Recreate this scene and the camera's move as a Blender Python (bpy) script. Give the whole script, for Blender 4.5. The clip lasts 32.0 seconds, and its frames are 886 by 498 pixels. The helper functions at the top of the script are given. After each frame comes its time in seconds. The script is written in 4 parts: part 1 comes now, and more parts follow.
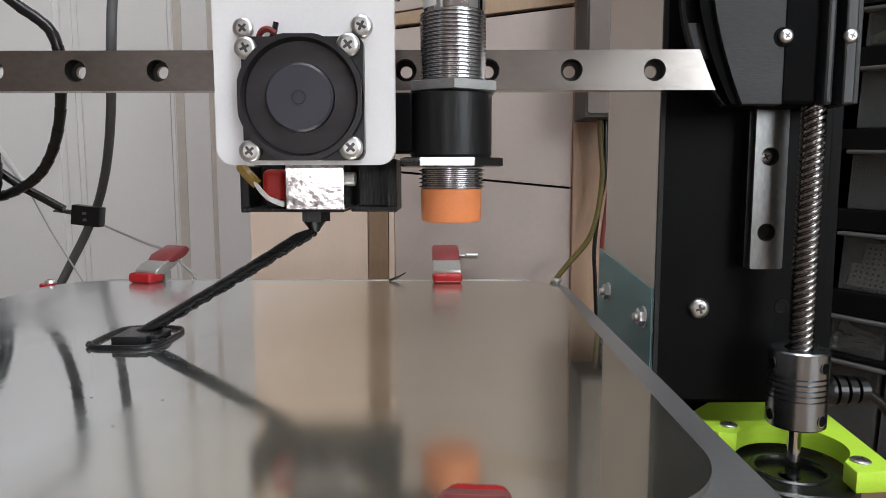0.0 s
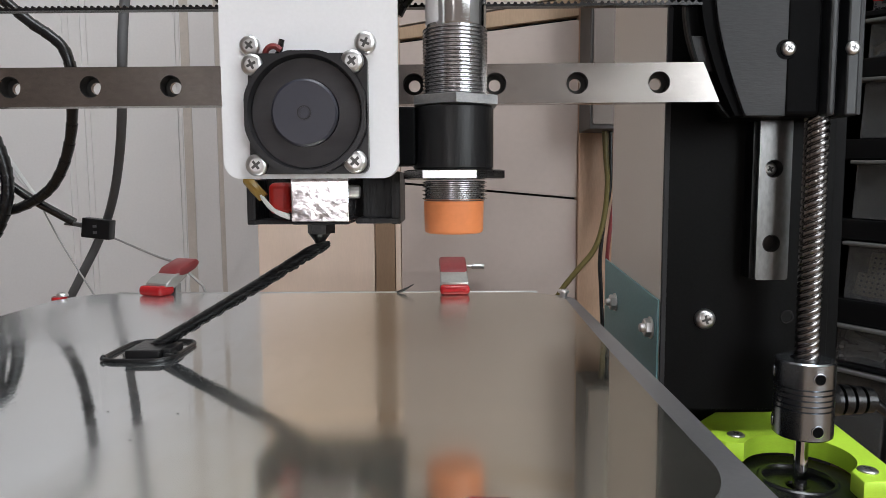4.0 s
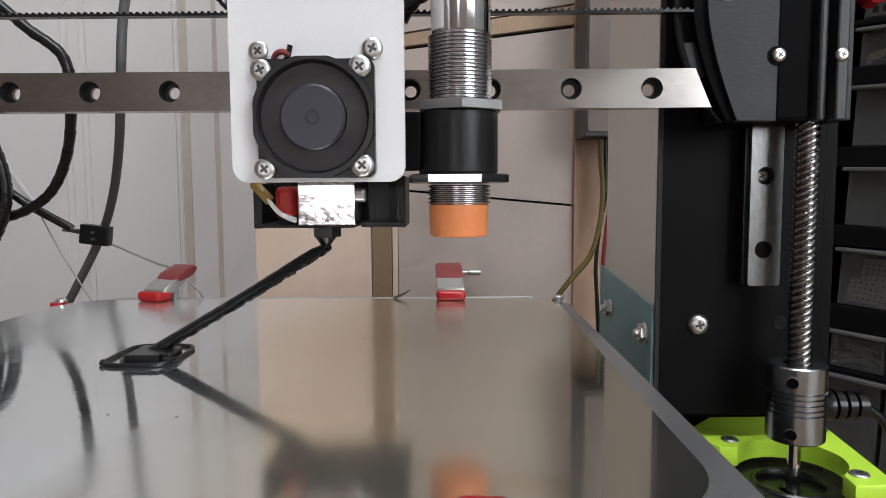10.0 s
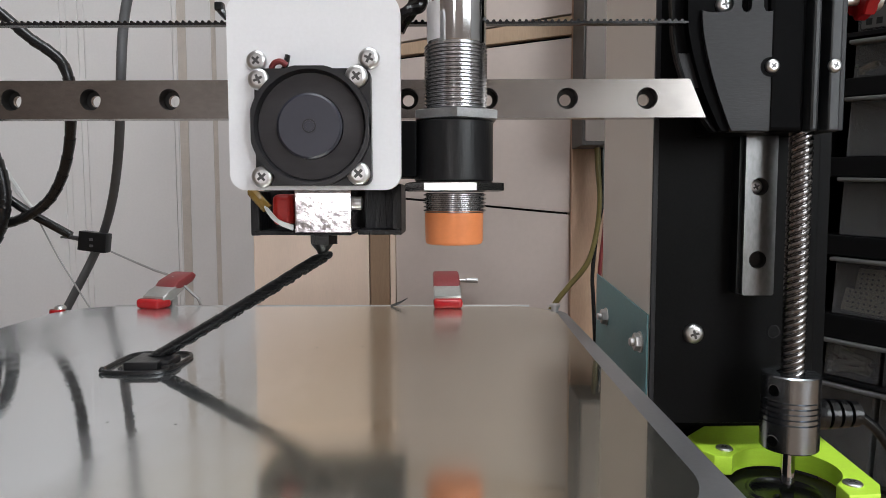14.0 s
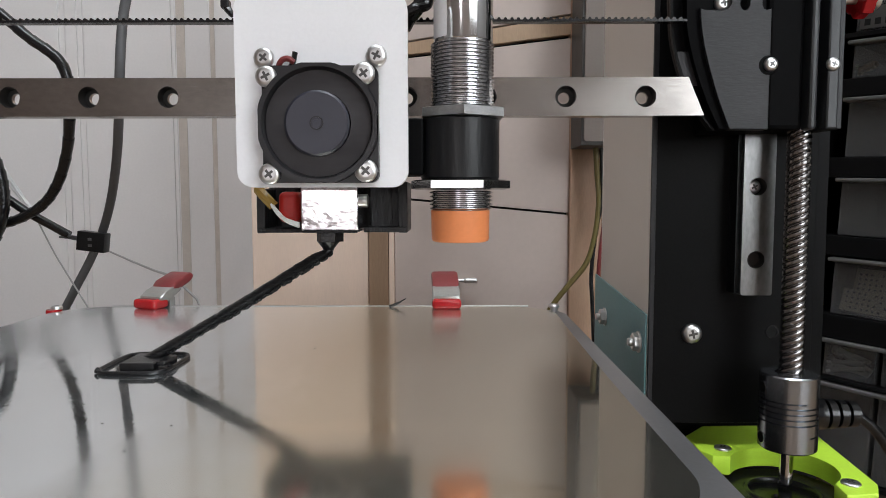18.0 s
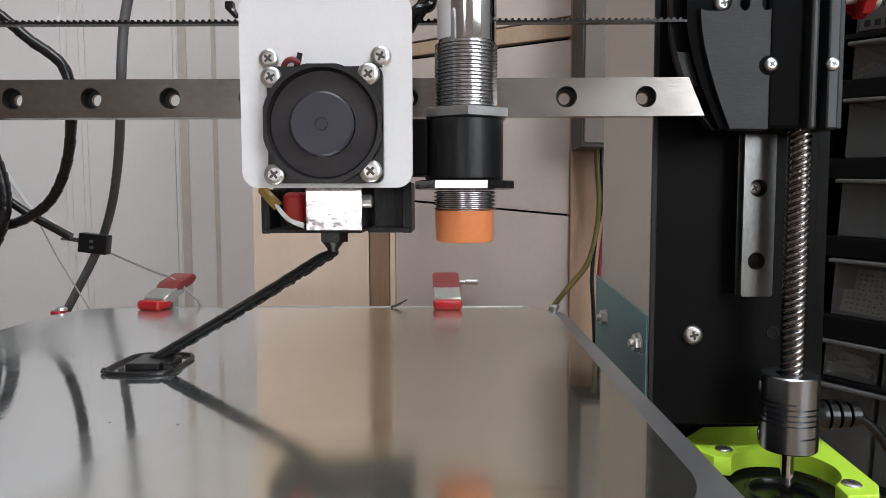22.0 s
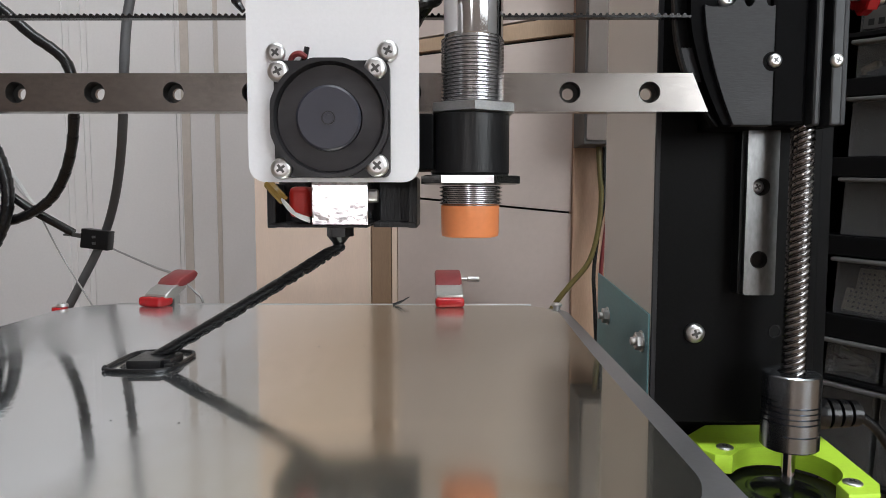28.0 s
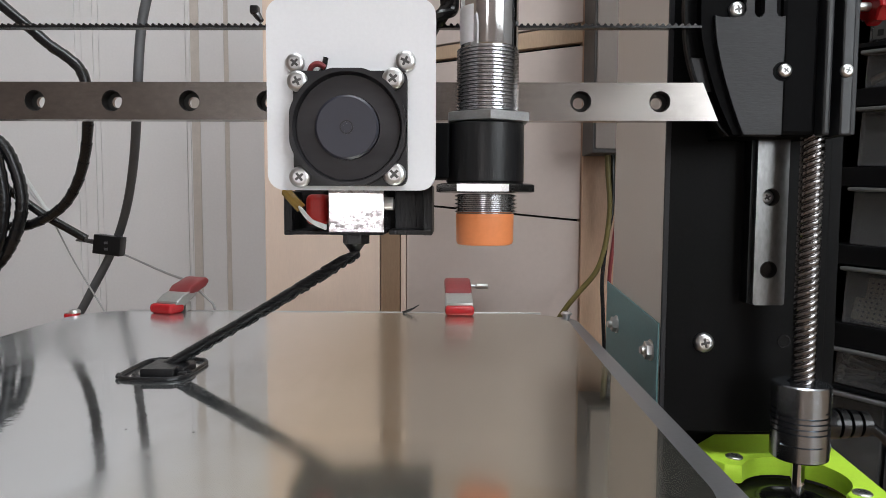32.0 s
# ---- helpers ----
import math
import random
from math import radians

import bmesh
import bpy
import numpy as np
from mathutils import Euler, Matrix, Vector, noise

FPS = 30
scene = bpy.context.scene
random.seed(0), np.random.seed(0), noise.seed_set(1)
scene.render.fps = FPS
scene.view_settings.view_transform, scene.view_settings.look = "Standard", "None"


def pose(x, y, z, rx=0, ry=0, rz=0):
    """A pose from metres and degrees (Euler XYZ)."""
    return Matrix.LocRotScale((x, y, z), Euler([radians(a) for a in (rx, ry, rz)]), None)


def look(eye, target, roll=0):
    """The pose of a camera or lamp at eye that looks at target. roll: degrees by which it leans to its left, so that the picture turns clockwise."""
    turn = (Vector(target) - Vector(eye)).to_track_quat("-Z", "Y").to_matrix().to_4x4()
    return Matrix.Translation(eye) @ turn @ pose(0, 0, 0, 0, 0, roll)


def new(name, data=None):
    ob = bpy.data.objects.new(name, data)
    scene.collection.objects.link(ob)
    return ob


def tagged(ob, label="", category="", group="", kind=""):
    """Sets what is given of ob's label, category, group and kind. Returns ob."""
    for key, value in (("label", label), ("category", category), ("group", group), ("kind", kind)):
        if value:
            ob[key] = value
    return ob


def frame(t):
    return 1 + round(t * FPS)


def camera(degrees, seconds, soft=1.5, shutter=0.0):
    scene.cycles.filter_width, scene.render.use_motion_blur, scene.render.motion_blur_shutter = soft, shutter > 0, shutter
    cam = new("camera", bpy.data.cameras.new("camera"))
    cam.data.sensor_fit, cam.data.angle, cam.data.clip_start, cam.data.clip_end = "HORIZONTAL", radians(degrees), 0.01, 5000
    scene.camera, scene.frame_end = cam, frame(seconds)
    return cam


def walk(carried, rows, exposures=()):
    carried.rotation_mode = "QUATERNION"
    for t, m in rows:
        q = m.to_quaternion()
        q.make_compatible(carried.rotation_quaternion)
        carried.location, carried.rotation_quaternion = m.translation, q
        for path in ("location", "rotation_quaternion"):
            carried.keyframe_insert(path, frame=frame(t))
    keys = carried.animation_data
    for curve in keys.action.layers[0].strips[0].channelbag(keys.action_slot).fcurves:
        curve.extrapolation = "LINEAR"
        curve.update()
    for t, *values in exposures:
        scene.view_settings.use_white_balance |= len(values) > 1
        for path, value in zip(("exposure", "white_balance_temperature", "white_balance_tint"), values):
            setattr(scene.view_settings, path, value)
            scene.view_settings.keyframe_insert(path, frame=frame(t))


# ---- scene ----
cam = camera(66.316, 32.0, soft=0.8)
PATH = [
    (0, pose(-0.00000, -0.00329, 0.14543, 83.763, 0.051, 0.285)),
    (0.5, pose(-0.00022, -0.00308, 0.14526, 83.864, 0.179, 0.312)),
    (1, pose(-0.00009, -0.00370, 0.14545, 83.956, 0.333, 0.282)),
    (1.5, pose(-0.00054, -0.00448, 0.14578, 84.078, 0.276, 0.269)),
    (2, pose(-0.00080, -0.00486, 0.14583, 84.206, 0.402, 0.354)),
    (2.5, pose(-0.00101, -0.00510, 0.14605, 84.316, 0.404, 0.454)),
    (3, pose(-0.00098, -0.00575, 0.14632, 84.458, 0.353, 0.565)),
    (3.5, pose(-0.00103, -0.00589, 0.14663, 84.507, 0.346, 0.618)),
    (5.5, pose(-0.00141, -0.00682, 0.14706, 84.604, 0.350, 0.825)),
    (6, pose(-0.00133, -0.00669, 0.14698, 84.595, 0.347, 0.923)),
    (6.5, pose(-0.00125, -0.00724, 0.14706, 84.714, 0.352, 0.947)),
    (7, pose(-0.00150, -0.00797, 0.14795, 84.710, 0.302, 0.878)),
    (7.5, pose(-0.00110, -0.00784, 0.14738, 84.740, 0.385, 0.926)),
    (8, pose(-0.00093, -0.00824, 0.14855, 85.052, -0.044, 0.558)),
    (8.5, pose(-0.00095, -0.00799, 0.14781, 85.356, -0.022, 0.108)),
    (9, pose(-0.00070, -0.00800, 0.14707, 85.401, 0.040, 0.210)),
    (9.5, pose(-0.00057, -0.00816, 0.14701, 85.264, 0.109, 0.284)),
    (10, pose(-0.00057, -0.00827, 0.14690, 85.089, 0.331, 0.437)),
    (10.5, pose(-0.00064, -0.00842, 0.14708, 85.156, 0.274, 0.448)),
    (11, pose(-0.00071, -0.00893, 0.14744, 85.285, 0.228, 0.384)),
    (11.5, pose(-0.00025, -0.00910, 0.14733, 85.526, 0.238, 0.349)),
    (12, pose(-0.00010, -0.00912, 0.14731, 85.612, 0.273, 0.375)),
    (12.5, pose(-0.00005, -0.00922, 0.14735, 85.594, 0.200, 0.330)),
    (13, pose(-0.00026, -0.00937, 0.14741, 85.537, 0.299, 0.359)),
    (13.5, pose(-0.00036, -0.00963, 0.14745, 85.608, 0.297, 0.338)),
    (14, pose(-0.00021, -0.01001, 0.14789, 85.646, 0.125, 0.290)),
    (14.5, pose(-0.00010, -0.00971, 0.14766, 85.673, 0.218, 0.275)),
    (16.5, pose(0.00008, -0.01009, 0.14816, 85.775, 0.105, 0.230)),
    (17, pose(-0.00007, -0.01042, 0.14837, 85.797, -0.007, 0.201)),
    (17.5, pose(0.00004, -0.00995, 0.14751, 85.802, 0.072, 0.230)),
    (18, pose(-0.00005, -0.01006, 0.14767, 85.684, 0.077, 0.212)),
    (18.5, pose(0.00010, -0.01008, 0.14781, 85.621, 0.143, 0.259)),
    (19, pose(0.00015, -0.01046, 0.14800, 85.723, 0.090, 0.258)),
    (19.5, pose(0.00017, -0.01056, 0.14830, 85.763, -0.019, 0.264)),
    (20, pose(0.00003, -0.01061, 0.14793, 85.762, 0.130, 0.284)),
    (20.5, pose(-0.00016, -0.01050, 0.14771, 85.717, 0.326, 0.286)),
    (21, pose(-0.00018, -0.01053, 0.14791, 85.681, 0.244, 0.336)),
    (21.5, pose(-0.00015, -0.01047, 0.14767, 85.720, 0.304, 0.338)),
    (22, pose(-0.00025, -0.01069, 0.14798, 85.767, 0.171, 0.253)),
    (22.5, pose(-0.00006, -0.01060, 0.14791, 85.772, 0.145, 0.214)),
    (23, pose(0.00015, -0.01023, 0.14730, 85.696, 0.264, 0.327)),
    (23.5, pose(-0.00023, -0.01060, 0.14783, 85.646, 0.257, 0.291)),
    (24, pose(-0.00007, -0.01064, 0.14816, 85.667, 0.187, 0.285)),
    (24.5, pose(-0.00037, -0.01068, 0.14794, 85.724, 0.141, 0.274)),
    (25, pose(-0.00041, -0.01054, 0.14793, 85.685, 0.141, 0.311)),
    (25.5, pose(-0.00033, -0.01077, 0.14796, 85.610, 0.096, 0.413)),
    (27.5, pose(-0.00060, -0.01112, 0.14815, 85.570, -0.018, 0.372)),
    (28, pose(-0.00074, -0.01087, 0.14829, 85.482, -0.044, 0.368)),
    (28.5, pose(-0.00081, -0.01053, 0.14822, 85.400, -0.074, 0.506)),
    (29, pose(-0.00105, -0.01051, 0.14881, 85.358, -0.190, 0.552)),
    (29.5, pose(-0.00112, -0.01165, 0.14939, 85.489, -0.345, 0.537)),
    (30, pose(-0.00116, -0.01186, 0.14907, 85.579, 0.092, 0.674)),
    (30.5, pose(-0.00147, -0.01158, 0.14858, 85.549, 0.150, 0.805)),
    (31, pose(-0.00221, -0.01211, 0.14944, 85.588, 0.013, 0.967)),
    (31.5, pose(-0.00228, -0.01250, 0.14957, 85.709, -0.114, 1.000)),
    (32, pose(-0.00237, -0.01286, 0.14963, 85.934, -0.255, 0.916)),
]
walk(cam, PATH)
scene.view_settings.exposure = 0.0

# ---- world and lights ----
world = bpy.data.worlds.new("world")
scene.world = world
world.use_nodes = True
sky = world.node_tree.nodes.new("ShaderNodeTexSky")
sky.sky_type, sky.sun_disc, sky.sun_elevation, sky.sun_rotation = "NISHITA", False, radians(35), radians(200)
world.node_tree.links.new(sky.outputs[0], world.node_tree.nodes["Background"].inputs[0])
world.node_tree.nodes["Background"].inputs[1].default_value = 0.1


def area_lamp(name, eye, target, sx, sy, watts, color):
    data = bpy.data.lights.new(name, "AREA")
    data.shape, data.size, data.size_y, data.energy, data.color = "RECTANGLE", sx, sy, watts, color
    ob = new(name, data)
    ob.matrix_world = look(eye, target)
    return ob


# Overhead area light added for general brightness; no fixture is known there.
area_lamp("overhead_fill_light", (0.2, -0.3, 1.63), (0.2, -0.3, 0), 0.9, 0.5, 18.5, (0.895, 0.95, 1.0))
area_lamp("window_light", (1.26, -1.27, 0.75), (1.26, 0.0, 0.75), 1.28, 1.18, 7.2, (0.895, 0.955, 1.0))
area_lamp("low_lamp_light", (-0.254, -1.25, 0.209), (-0.05, 0.2, 0.145), 0.008, 0.008, 1.0, (1.0, 0.98, 1.0))

# ---- materials ----


def material(name, color, rough=0.5, metal=0.0, vary=0.1, scale=60, bump=0.0, fine=800, spec=0.5, rvary=0.1, stretch=(1, 1, 1)):
    """A surface with broad stains, fine grain and slight relief; scales per metre."""
    m = bpy.data.materials.new(name)
    m.use_nodes = True
    nt, b = m.node_tree, m.node_tree.nodes["Principled BSDF"]
    b.inputs["Roughness"].default_value, b.inputs["Metallic"].default_value = rough, metal
    b.inputs["Specular IOR Level"].default_value = spec
    co = nt.nodes.new("ShaderNodeTexCoord")
    mp = nt.nodes.new("ShaderNodeMapping")
    mp.inputs["Scale"].default_value = stretch
    nt.links.new(co.outputs["Object"], mp.inputs[0])
    n1, n2 = nt.nodes.new("ShaderNodeTexNoise"), nt.nodes.new("ShaderNodeTexNoise")
    n1.inputs["Scale"].default_value, n2.inputs["Scale"].default_value = scale, fine
    n1.inputs["Detail"].default_value, n2.inputs["Detail"].default_value = 4, 2
    nt.links.new(mp.outputs[0], n1.inputs["Vector"])
    nt.links.new(mp.outputs[0], n2.inputs["Vector"])
    mix = nt.nodes.new("ShaderNodeMath")
    mix.operation = "ADD"
    nt.links.new(n1.outputs[0], mix.inputs[0])
    nt.links.new(n2.outputs[0], mix.inputs[1])
    ramp = nt.nodes.new("ShaderNodeMapRange")
    ramp.inputs["From Min"].default_value, ramp.inputs["From Max"].default_value = 0.6, 1.4
    ramp.inputs["To Min"].default_value, ramp.inputs["To Max"].default_value = 1 - vary, 1 + vary
    nt.links.new(mix.outputs[0], ramp.inputs["Value"])
    col = nt.nodes.new("ShaderNodeVectorMath")
    col.operation = "SCALE"
    col.inputs[0].default_value = color[:3]
    nt.links.new(ramp.outputs[0], col.inputs["Scale"])
    nt.links.new(col.outputs[0], b.inputs["Base Color"])
    rr = nt.nodes.new("ShaderNodeMapRange")
    rr.inputs["From Min"].default_value, rr.inputs["From Max"].default_value = 0.3, 0.7
    rr.inputs["To Min"].default_value, rr.inputs["To Max"].default_value = max(0.02, rough - rvary * rough), min(1, rough + rvary * rough)
    nt.links.new(n1.outputs[0], rr.inputs["Value"])
    nt.links.new(rr.outputs[0], b.inputs["Roughness"])
    if bump:
        bp = nt.nodes.new("ShaderNodeBump")
        bp.inputs["Strength"].default_value, bp.inputs["Distance"].default_value = min(1, bump), 0.0004
        nt.links.new(n2.outputs[0], bp.inputs["Height"])
        nt.links.new(bp.outputs[0], b.inputs["Normal"])
    return m


def glassy(name, color, rough=0.1, through_light=1.0):
    m = material(name, color, rough)
    b = m.node_tree.nodes["Principled BSDF"]
    b.inputs["Transmission Weight"].default_value, b.inputs["IOR"].default_value = through_light, 1.45
    return m


M_DAYLIGHT = bpy.data.materials.new("overcast_daylight")
M_DAYLIGHT.use_nodes = True
M_DAYLIGHT.node_tree.nodes["Principled BSDF"].inputs["Emission Color"].default_value = (0.90, 0.955, 1.0, 1)
M_DAYLIGHT.node_tree.nodes["Principled BSDF"].inputs["Emission Strength"].default_value = 3.8
M_WALL = material("room_paint", (0.78, 0.76, 0.73), 0.85, scale=3, fine=200, vary=0.03)
# Unseen walls: dimness and tint are put into the colour to set reflections.
M_DARKENED_WALL = material("darkened_brown_wall", (0.42, 0.36, 0.335), 0.85, scale=3, fine=200, vary=0.08)
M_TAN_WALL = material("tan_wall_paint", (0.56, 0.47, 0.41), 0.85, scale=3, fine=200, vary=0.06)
M_GREY_WALL = material("darkened_grey_wall", (0.25, 0.245, 0.243), 0.85, scale=3, fine=200, vary=0.08)
M_TABLE = material("table_wood", (0.23, 0.15, 0.09), 0.5, scale=15, fine=300, vary=0.2, bump=0.2, stretch=(1, 8, 8))
M_WHITE_PANEL = material("white_lacquer_panel", (0.80, 0.775, 0.77), 0.45, scale=8, fine=400, vary=0.03)
M_GROOVE = material("beige_groove", (0.60, 0.54, 0.49), 0.7)
M_PINKWOOD = material("pale_pinkish_wood", (0.84, 0.66, 0.54), 0.5, scale=14, fine=220, vary=0.04, bump=0.05, stretch=(6, 6, 1))
# Dark lining that puts the shade inside the rail holes into the colour.
M_BORE = material("shaded_bore_lining", (0.05, 0.048, 0.046), 0.5, 0.8)
M_BIRCH = material("tan_wood", (0.47, 0.33, 0.22), 0.5, scale=14, fine=220, vary=0.1, bump=0.05, stretch=(6, 6, 1))
M_BIRCH_DARK = material("brown_wood_edge", (0.31, 0.20, 0.125), 0.55, scale=14, fine=220, vary=0.12, stretch=(6, 6, 1))
M_DRAWER_FRONT = material("beige_drawer_front", (0.59, 0.495, 0.45), 0.45, scale=5, fine=300, vary=0.03)
M_POST = material("brown_wood_post", (0.54, 0.36, 0.245), 0.5, scale=14, fine=220, vary=0.1, bump=0.05, stretch=(6, 6, 1))
M_BLACK_GAP = material("dark_gap", (0.012, 0.012, 0.012), 0.8, spec=0.2)
# Blacker copy of the black plastic; shade of recesses is put into its colour.
M_SHADED_BLACK = material("shaded_black_plastic", (0.003, 0.003, 0.0034), 0.6, spec=0.06, vary=0.3)
M_BED = material("mirror_bed", (0.87, 0.865, 0.85), 0.04, 0.97, vary=0.03, scale=25, fine=700, rvary=0.5, bump=0.03)
nodes, links = M_BED.node_tree.nodes, M_BED.node_tree.links
sheen = nodes["Principled BSDF"]
sheen.inputs["Anisotropic"].default_value = 0.5
brush = nodes.new("ShaderNodeCombineXYZ")
brush.inputs[1].default_value = 1.0
links.new(brush.outputs[0], sheen.inputs["Tangent"])
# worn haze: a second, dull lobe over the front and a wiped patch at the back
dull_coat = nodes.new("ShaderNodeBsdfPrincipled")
dull_coat.inputs["Base Color"].default_value = (0.87, 0.868, 0.855, 1)
dull_coat.inputs["Metallic"].default_value, dull_coat.inputs["Roughness"].default_value = 0.92, 0.165
dull_coat.inputs["Anisotropic"].default_value = 0.1
links.new(brush.outputs[0], dull_coat.inputs["Tangent"])
# the film is thicker and duller towards the back
coord = next(n for n in nodes if n.type == "TEX_COORD")
sep = nodes.new("ShaderNodeSeparateXYZ")
links.new(coord.outputs["Object"], sep.inputs[0])
wear = nodes.new("ShaderNodeTexNoise")
wear.inputs["Scale"].default_value, wear.inputs["Detail"].default_value = 260, 5
streaks = nodes.new("ShaderNodeMapping")
streaks.inputs["Scale"].default_value = (1.0, 0.35, 1.0)
links.new(coord.outputs["Object"], streaks.inputs[0])
links.new(streaks.outputs[0], wear.inputs["Vector"])


def bed_math(op, x, y, z=None):
    n = nodes.new("ShaderNodeMath")
    n.operation = op
    for k, v in enumerate((x, y, z)):
        if v is None:
            continue
        if isinstance(v, float):
            n.inputs[k].default_value = v
        else:
            links.new(v, n.inputs[k])
    return n.outputs[0]


def bed_step(value, lo, hi, out0, out1):
    n = nodes.new("ShaderNodeMapRange")
    for k, v in (("From Min", lo), ("From Max", hi), ("To Min", out0), ("To Max", out1)):
        n.inputs[k].default_value = v
    links.new(value, n.inputs["Value"])
    return n.outputs[0]


def bed_patch(x, y, rx, ry, soft):
    """1 inside a worn oval patch, 0 outside it, with ragged edges."""
    dx = bed_math("MULTIPLY", bed_math("SUBTRACT", sep.outputs["X"], x), 1.0 / rx)
    dy = bed_math("MULTIPLY", bed_math("SUBTRACT", sep.outputs["Y"], y), 1.0 / ry)
    r = bed_math("SQRT", bed_math("ADD", bed_math("MULTIPLY", dx, dx), bed_math("MULTIPLY", dy, dy)), None)
    return bed_step(bed_math("MULTIPLY_ADD", wear.outputs[0], 0.35, r), 1.17 - soft, 1.17 + soft, 1.0, 0.0)


links.new(bed_step(sep.outputs["Y"], -0.06, 0.03, 0.14, 0.2), dull_coat.inputs["Roughness"])
ragged_y = bed_math("MULTIPLY_ADD", wear.outputs[0], 0.010, sep.outputs["Y"])
far_y = bed_math("ADD", ragged_y, bed_step(sep.outputs["X"], -0.009, -0.003, 0.030, 0.0))
front_haze = bed_math("MULTIPLY", bed_step(far_y, -0.056, -0.048, 1.0, 0.0), bed_step(sep.outputs["X"], 0.055, 0.085, 0.45, 0.04))
front_mid = bed_math("MULTIPLY", bed_step(ragged_y, -0.060, -0.046, 1.0, 0.0), bed_patch(0.034, -0.085, 0.055, 0.060, 0.35))
back_haze = bed_step(bed_math("MULTIPLY_ADD", wear.outputs[0], 0.03, sep.outputs["Y"]), 0.005, 0.035, 0.0, 0.86)
grain = bed_step(wear.outputs[0], 0.35, 0.75, 0.0, 0.22)
haze = bed_math("ADD", bed_math("MULTIPLY_ADD", front_mid, 0.6, front_haze), bed_math("ADD", back_haze, bed_math("MULTIPLY_ADD", bed_math("MULTIPLY", bed_step(ragged_y, -0.05, -0.045, 0.0, 1.0), bed_step(sep.outputs["X"], 0.0, 0.03, 0.0, 1.0)), bed_step(sep.outputs["X"], 0.075, 0.092, 0.8, 0.0), grain)))
# the relief fades out towards the cleaner side
links.new(bed_step(sep.outputs["X"], 0.03, 0.07, 0.032, 0.006), next(n for n in nodes if n.type == "BUMP").inputs["Strength"])
# dried yellowish adhesive film on one half; uneven reflected brightness is painted into the tint
film_light_mix = nodes.new("ShaderNodeMix")
film_light_mix.data_type = "RGBA"
film_light_mix.inputs["A"].default_value, film_light_mix.inputs["B"].default_value = (0.87, 0.90, 0.912, 1), (0.665, 0.64, 0.555, 1)
links.new(bed_step(bed_math("MULTIPLY_ADD", wear.outputs[0], 0.016, sep.outputs["X"]), -0.004, 0.036, 0.0, 1.0), film_light_mix.inputs["Factor"])
links.new(film_light_mix.outputs["Result"], dull_coat.inputs["Base Color"])
links.new(film_light_mix.outputs["Result"], sheen.inputs["Base Color"])
veil = nodes.new("ShaderNodeMixShader")
links.new(bed_math("MINIMUM", haze, 0.94), veil.inputs[0])
links.new(sheen.outputs[0], veil.inputs[1])
links.new(dull_coat.outputs[0], veil.inputs[2])
links.new(veil.outputs[0], nodes["Material Output"].inputs["Surface"])
M_ALU = material("brushed_aluminium", (0.36, 0.36, 0.37), 0.38, 0.8, vary=0.06, scale=40, fine=900, bump=0.04)
M_STEEL = material("ground_steel", (0.385, 0.36, 0.34), 0.22, 1.0, vary=0.16, scale=60, fine=700, rvary=0.18, stretch=(0.5, 1, 1))
M_ZSTEEL = material("upright_rail_steel", (0.25, 0.25, 0.25), 0.35, 1.0, vary=0.22, scale=60, fine=900, bump=0.08, rvary=0.18, stretch=(1, 1, 0.4))
M_CHROME = material("chrome", (0.78, 0.78, 0.78), 0.10, 1.0, vary=0.03)
M_TUBE = material("polished_tube", (0.80, 0.80, 0.80), 0.09, 1.0, vary=0.03)
M_THREAD = material("plated_thread", (0.58, 0.58, 0.59), 0.245, 1.0, vary=0.08, fine=2000)
M_ZINC = material("zinc_screw", (0.70, 0.70, 0.70), 0.34, 1.0, vary=0.08, fine=2000)
M_NUT = material("rough_plated_nut", (0.44, 0.44, 0.44), 0.42, 1.0, vary=0.15, scale=300, fine=1800, bump=0.08)
M_NUT_DARK = material("dark_plated_nut", (0.36, 0.36, 0.36), 0.22, 1.0, vary=0.3, scale=400, fine=1800, bump=0.06)
M_ROUGH_PRINT = material("rough_black_print", (0.012, 0.0115, 0.013), 0.45, vary=0.3, scale=120, fine=450, bump=1.0, spec=0.45, stretch=(3.0, 1, 0.5))
M_SCREW_SLOT = material("screw_recess_shade", (0.10, 0.098, 0.097), 0.4, 0.6)
M_COUPLER = material("turned_aluminium", (0.40, 0.425, 0.46), 0.245, 1.0, vary=0.05, fine=1500, bump=0.015, stretch=(0.1, 0.1, 6))
M_BLACK_PLATE = material("black_coated_board", (0.0055, 0.0055, 0.0058), 0.45, vary=0.25, scale=40, fine=900, bump=0.04, spec=0.09)
M_BLACK_PRINT = material("black_printed_plastic", (0.017, 0.017, 0.0195), 0.42, vary=0.3, scale=60, fine=420, bump=0.22, spec=0.32, stretch=(3.5, 1, 0.4))
M_FACE_PRINT = material("layered_black_plastic", (0.021, 0.021, 0.0235), 0.46, vary=0.25, scale=60, fine=900, bump=0.13, spec=0.4, stretch=(0.45, 1, 2.4))
# Lighter copy of the printed plastic: window light on rib and strip, painted in.
M_LIT_PRINT = material("lit_printed_plastic", (0.018, 0.0195, 0.022), 0.42, vary=0.15, scale=80, fine=600, bump=0.1, stretch=(3, 1, 0.5))
M_BLACK_SMOOTH = material("black_plastic", (0.007, 0.007, 0.008), 0.34, vary=0.15, spec=0.3)
M_HOLDER = material("fine_ribbed_black_plastic", (0.009, 0.009, 0.010), 0.36, vary=0.2, scale=300, fine=1400, bump=0.16, spec=0.4, stretch=(1, 1, 0.12))
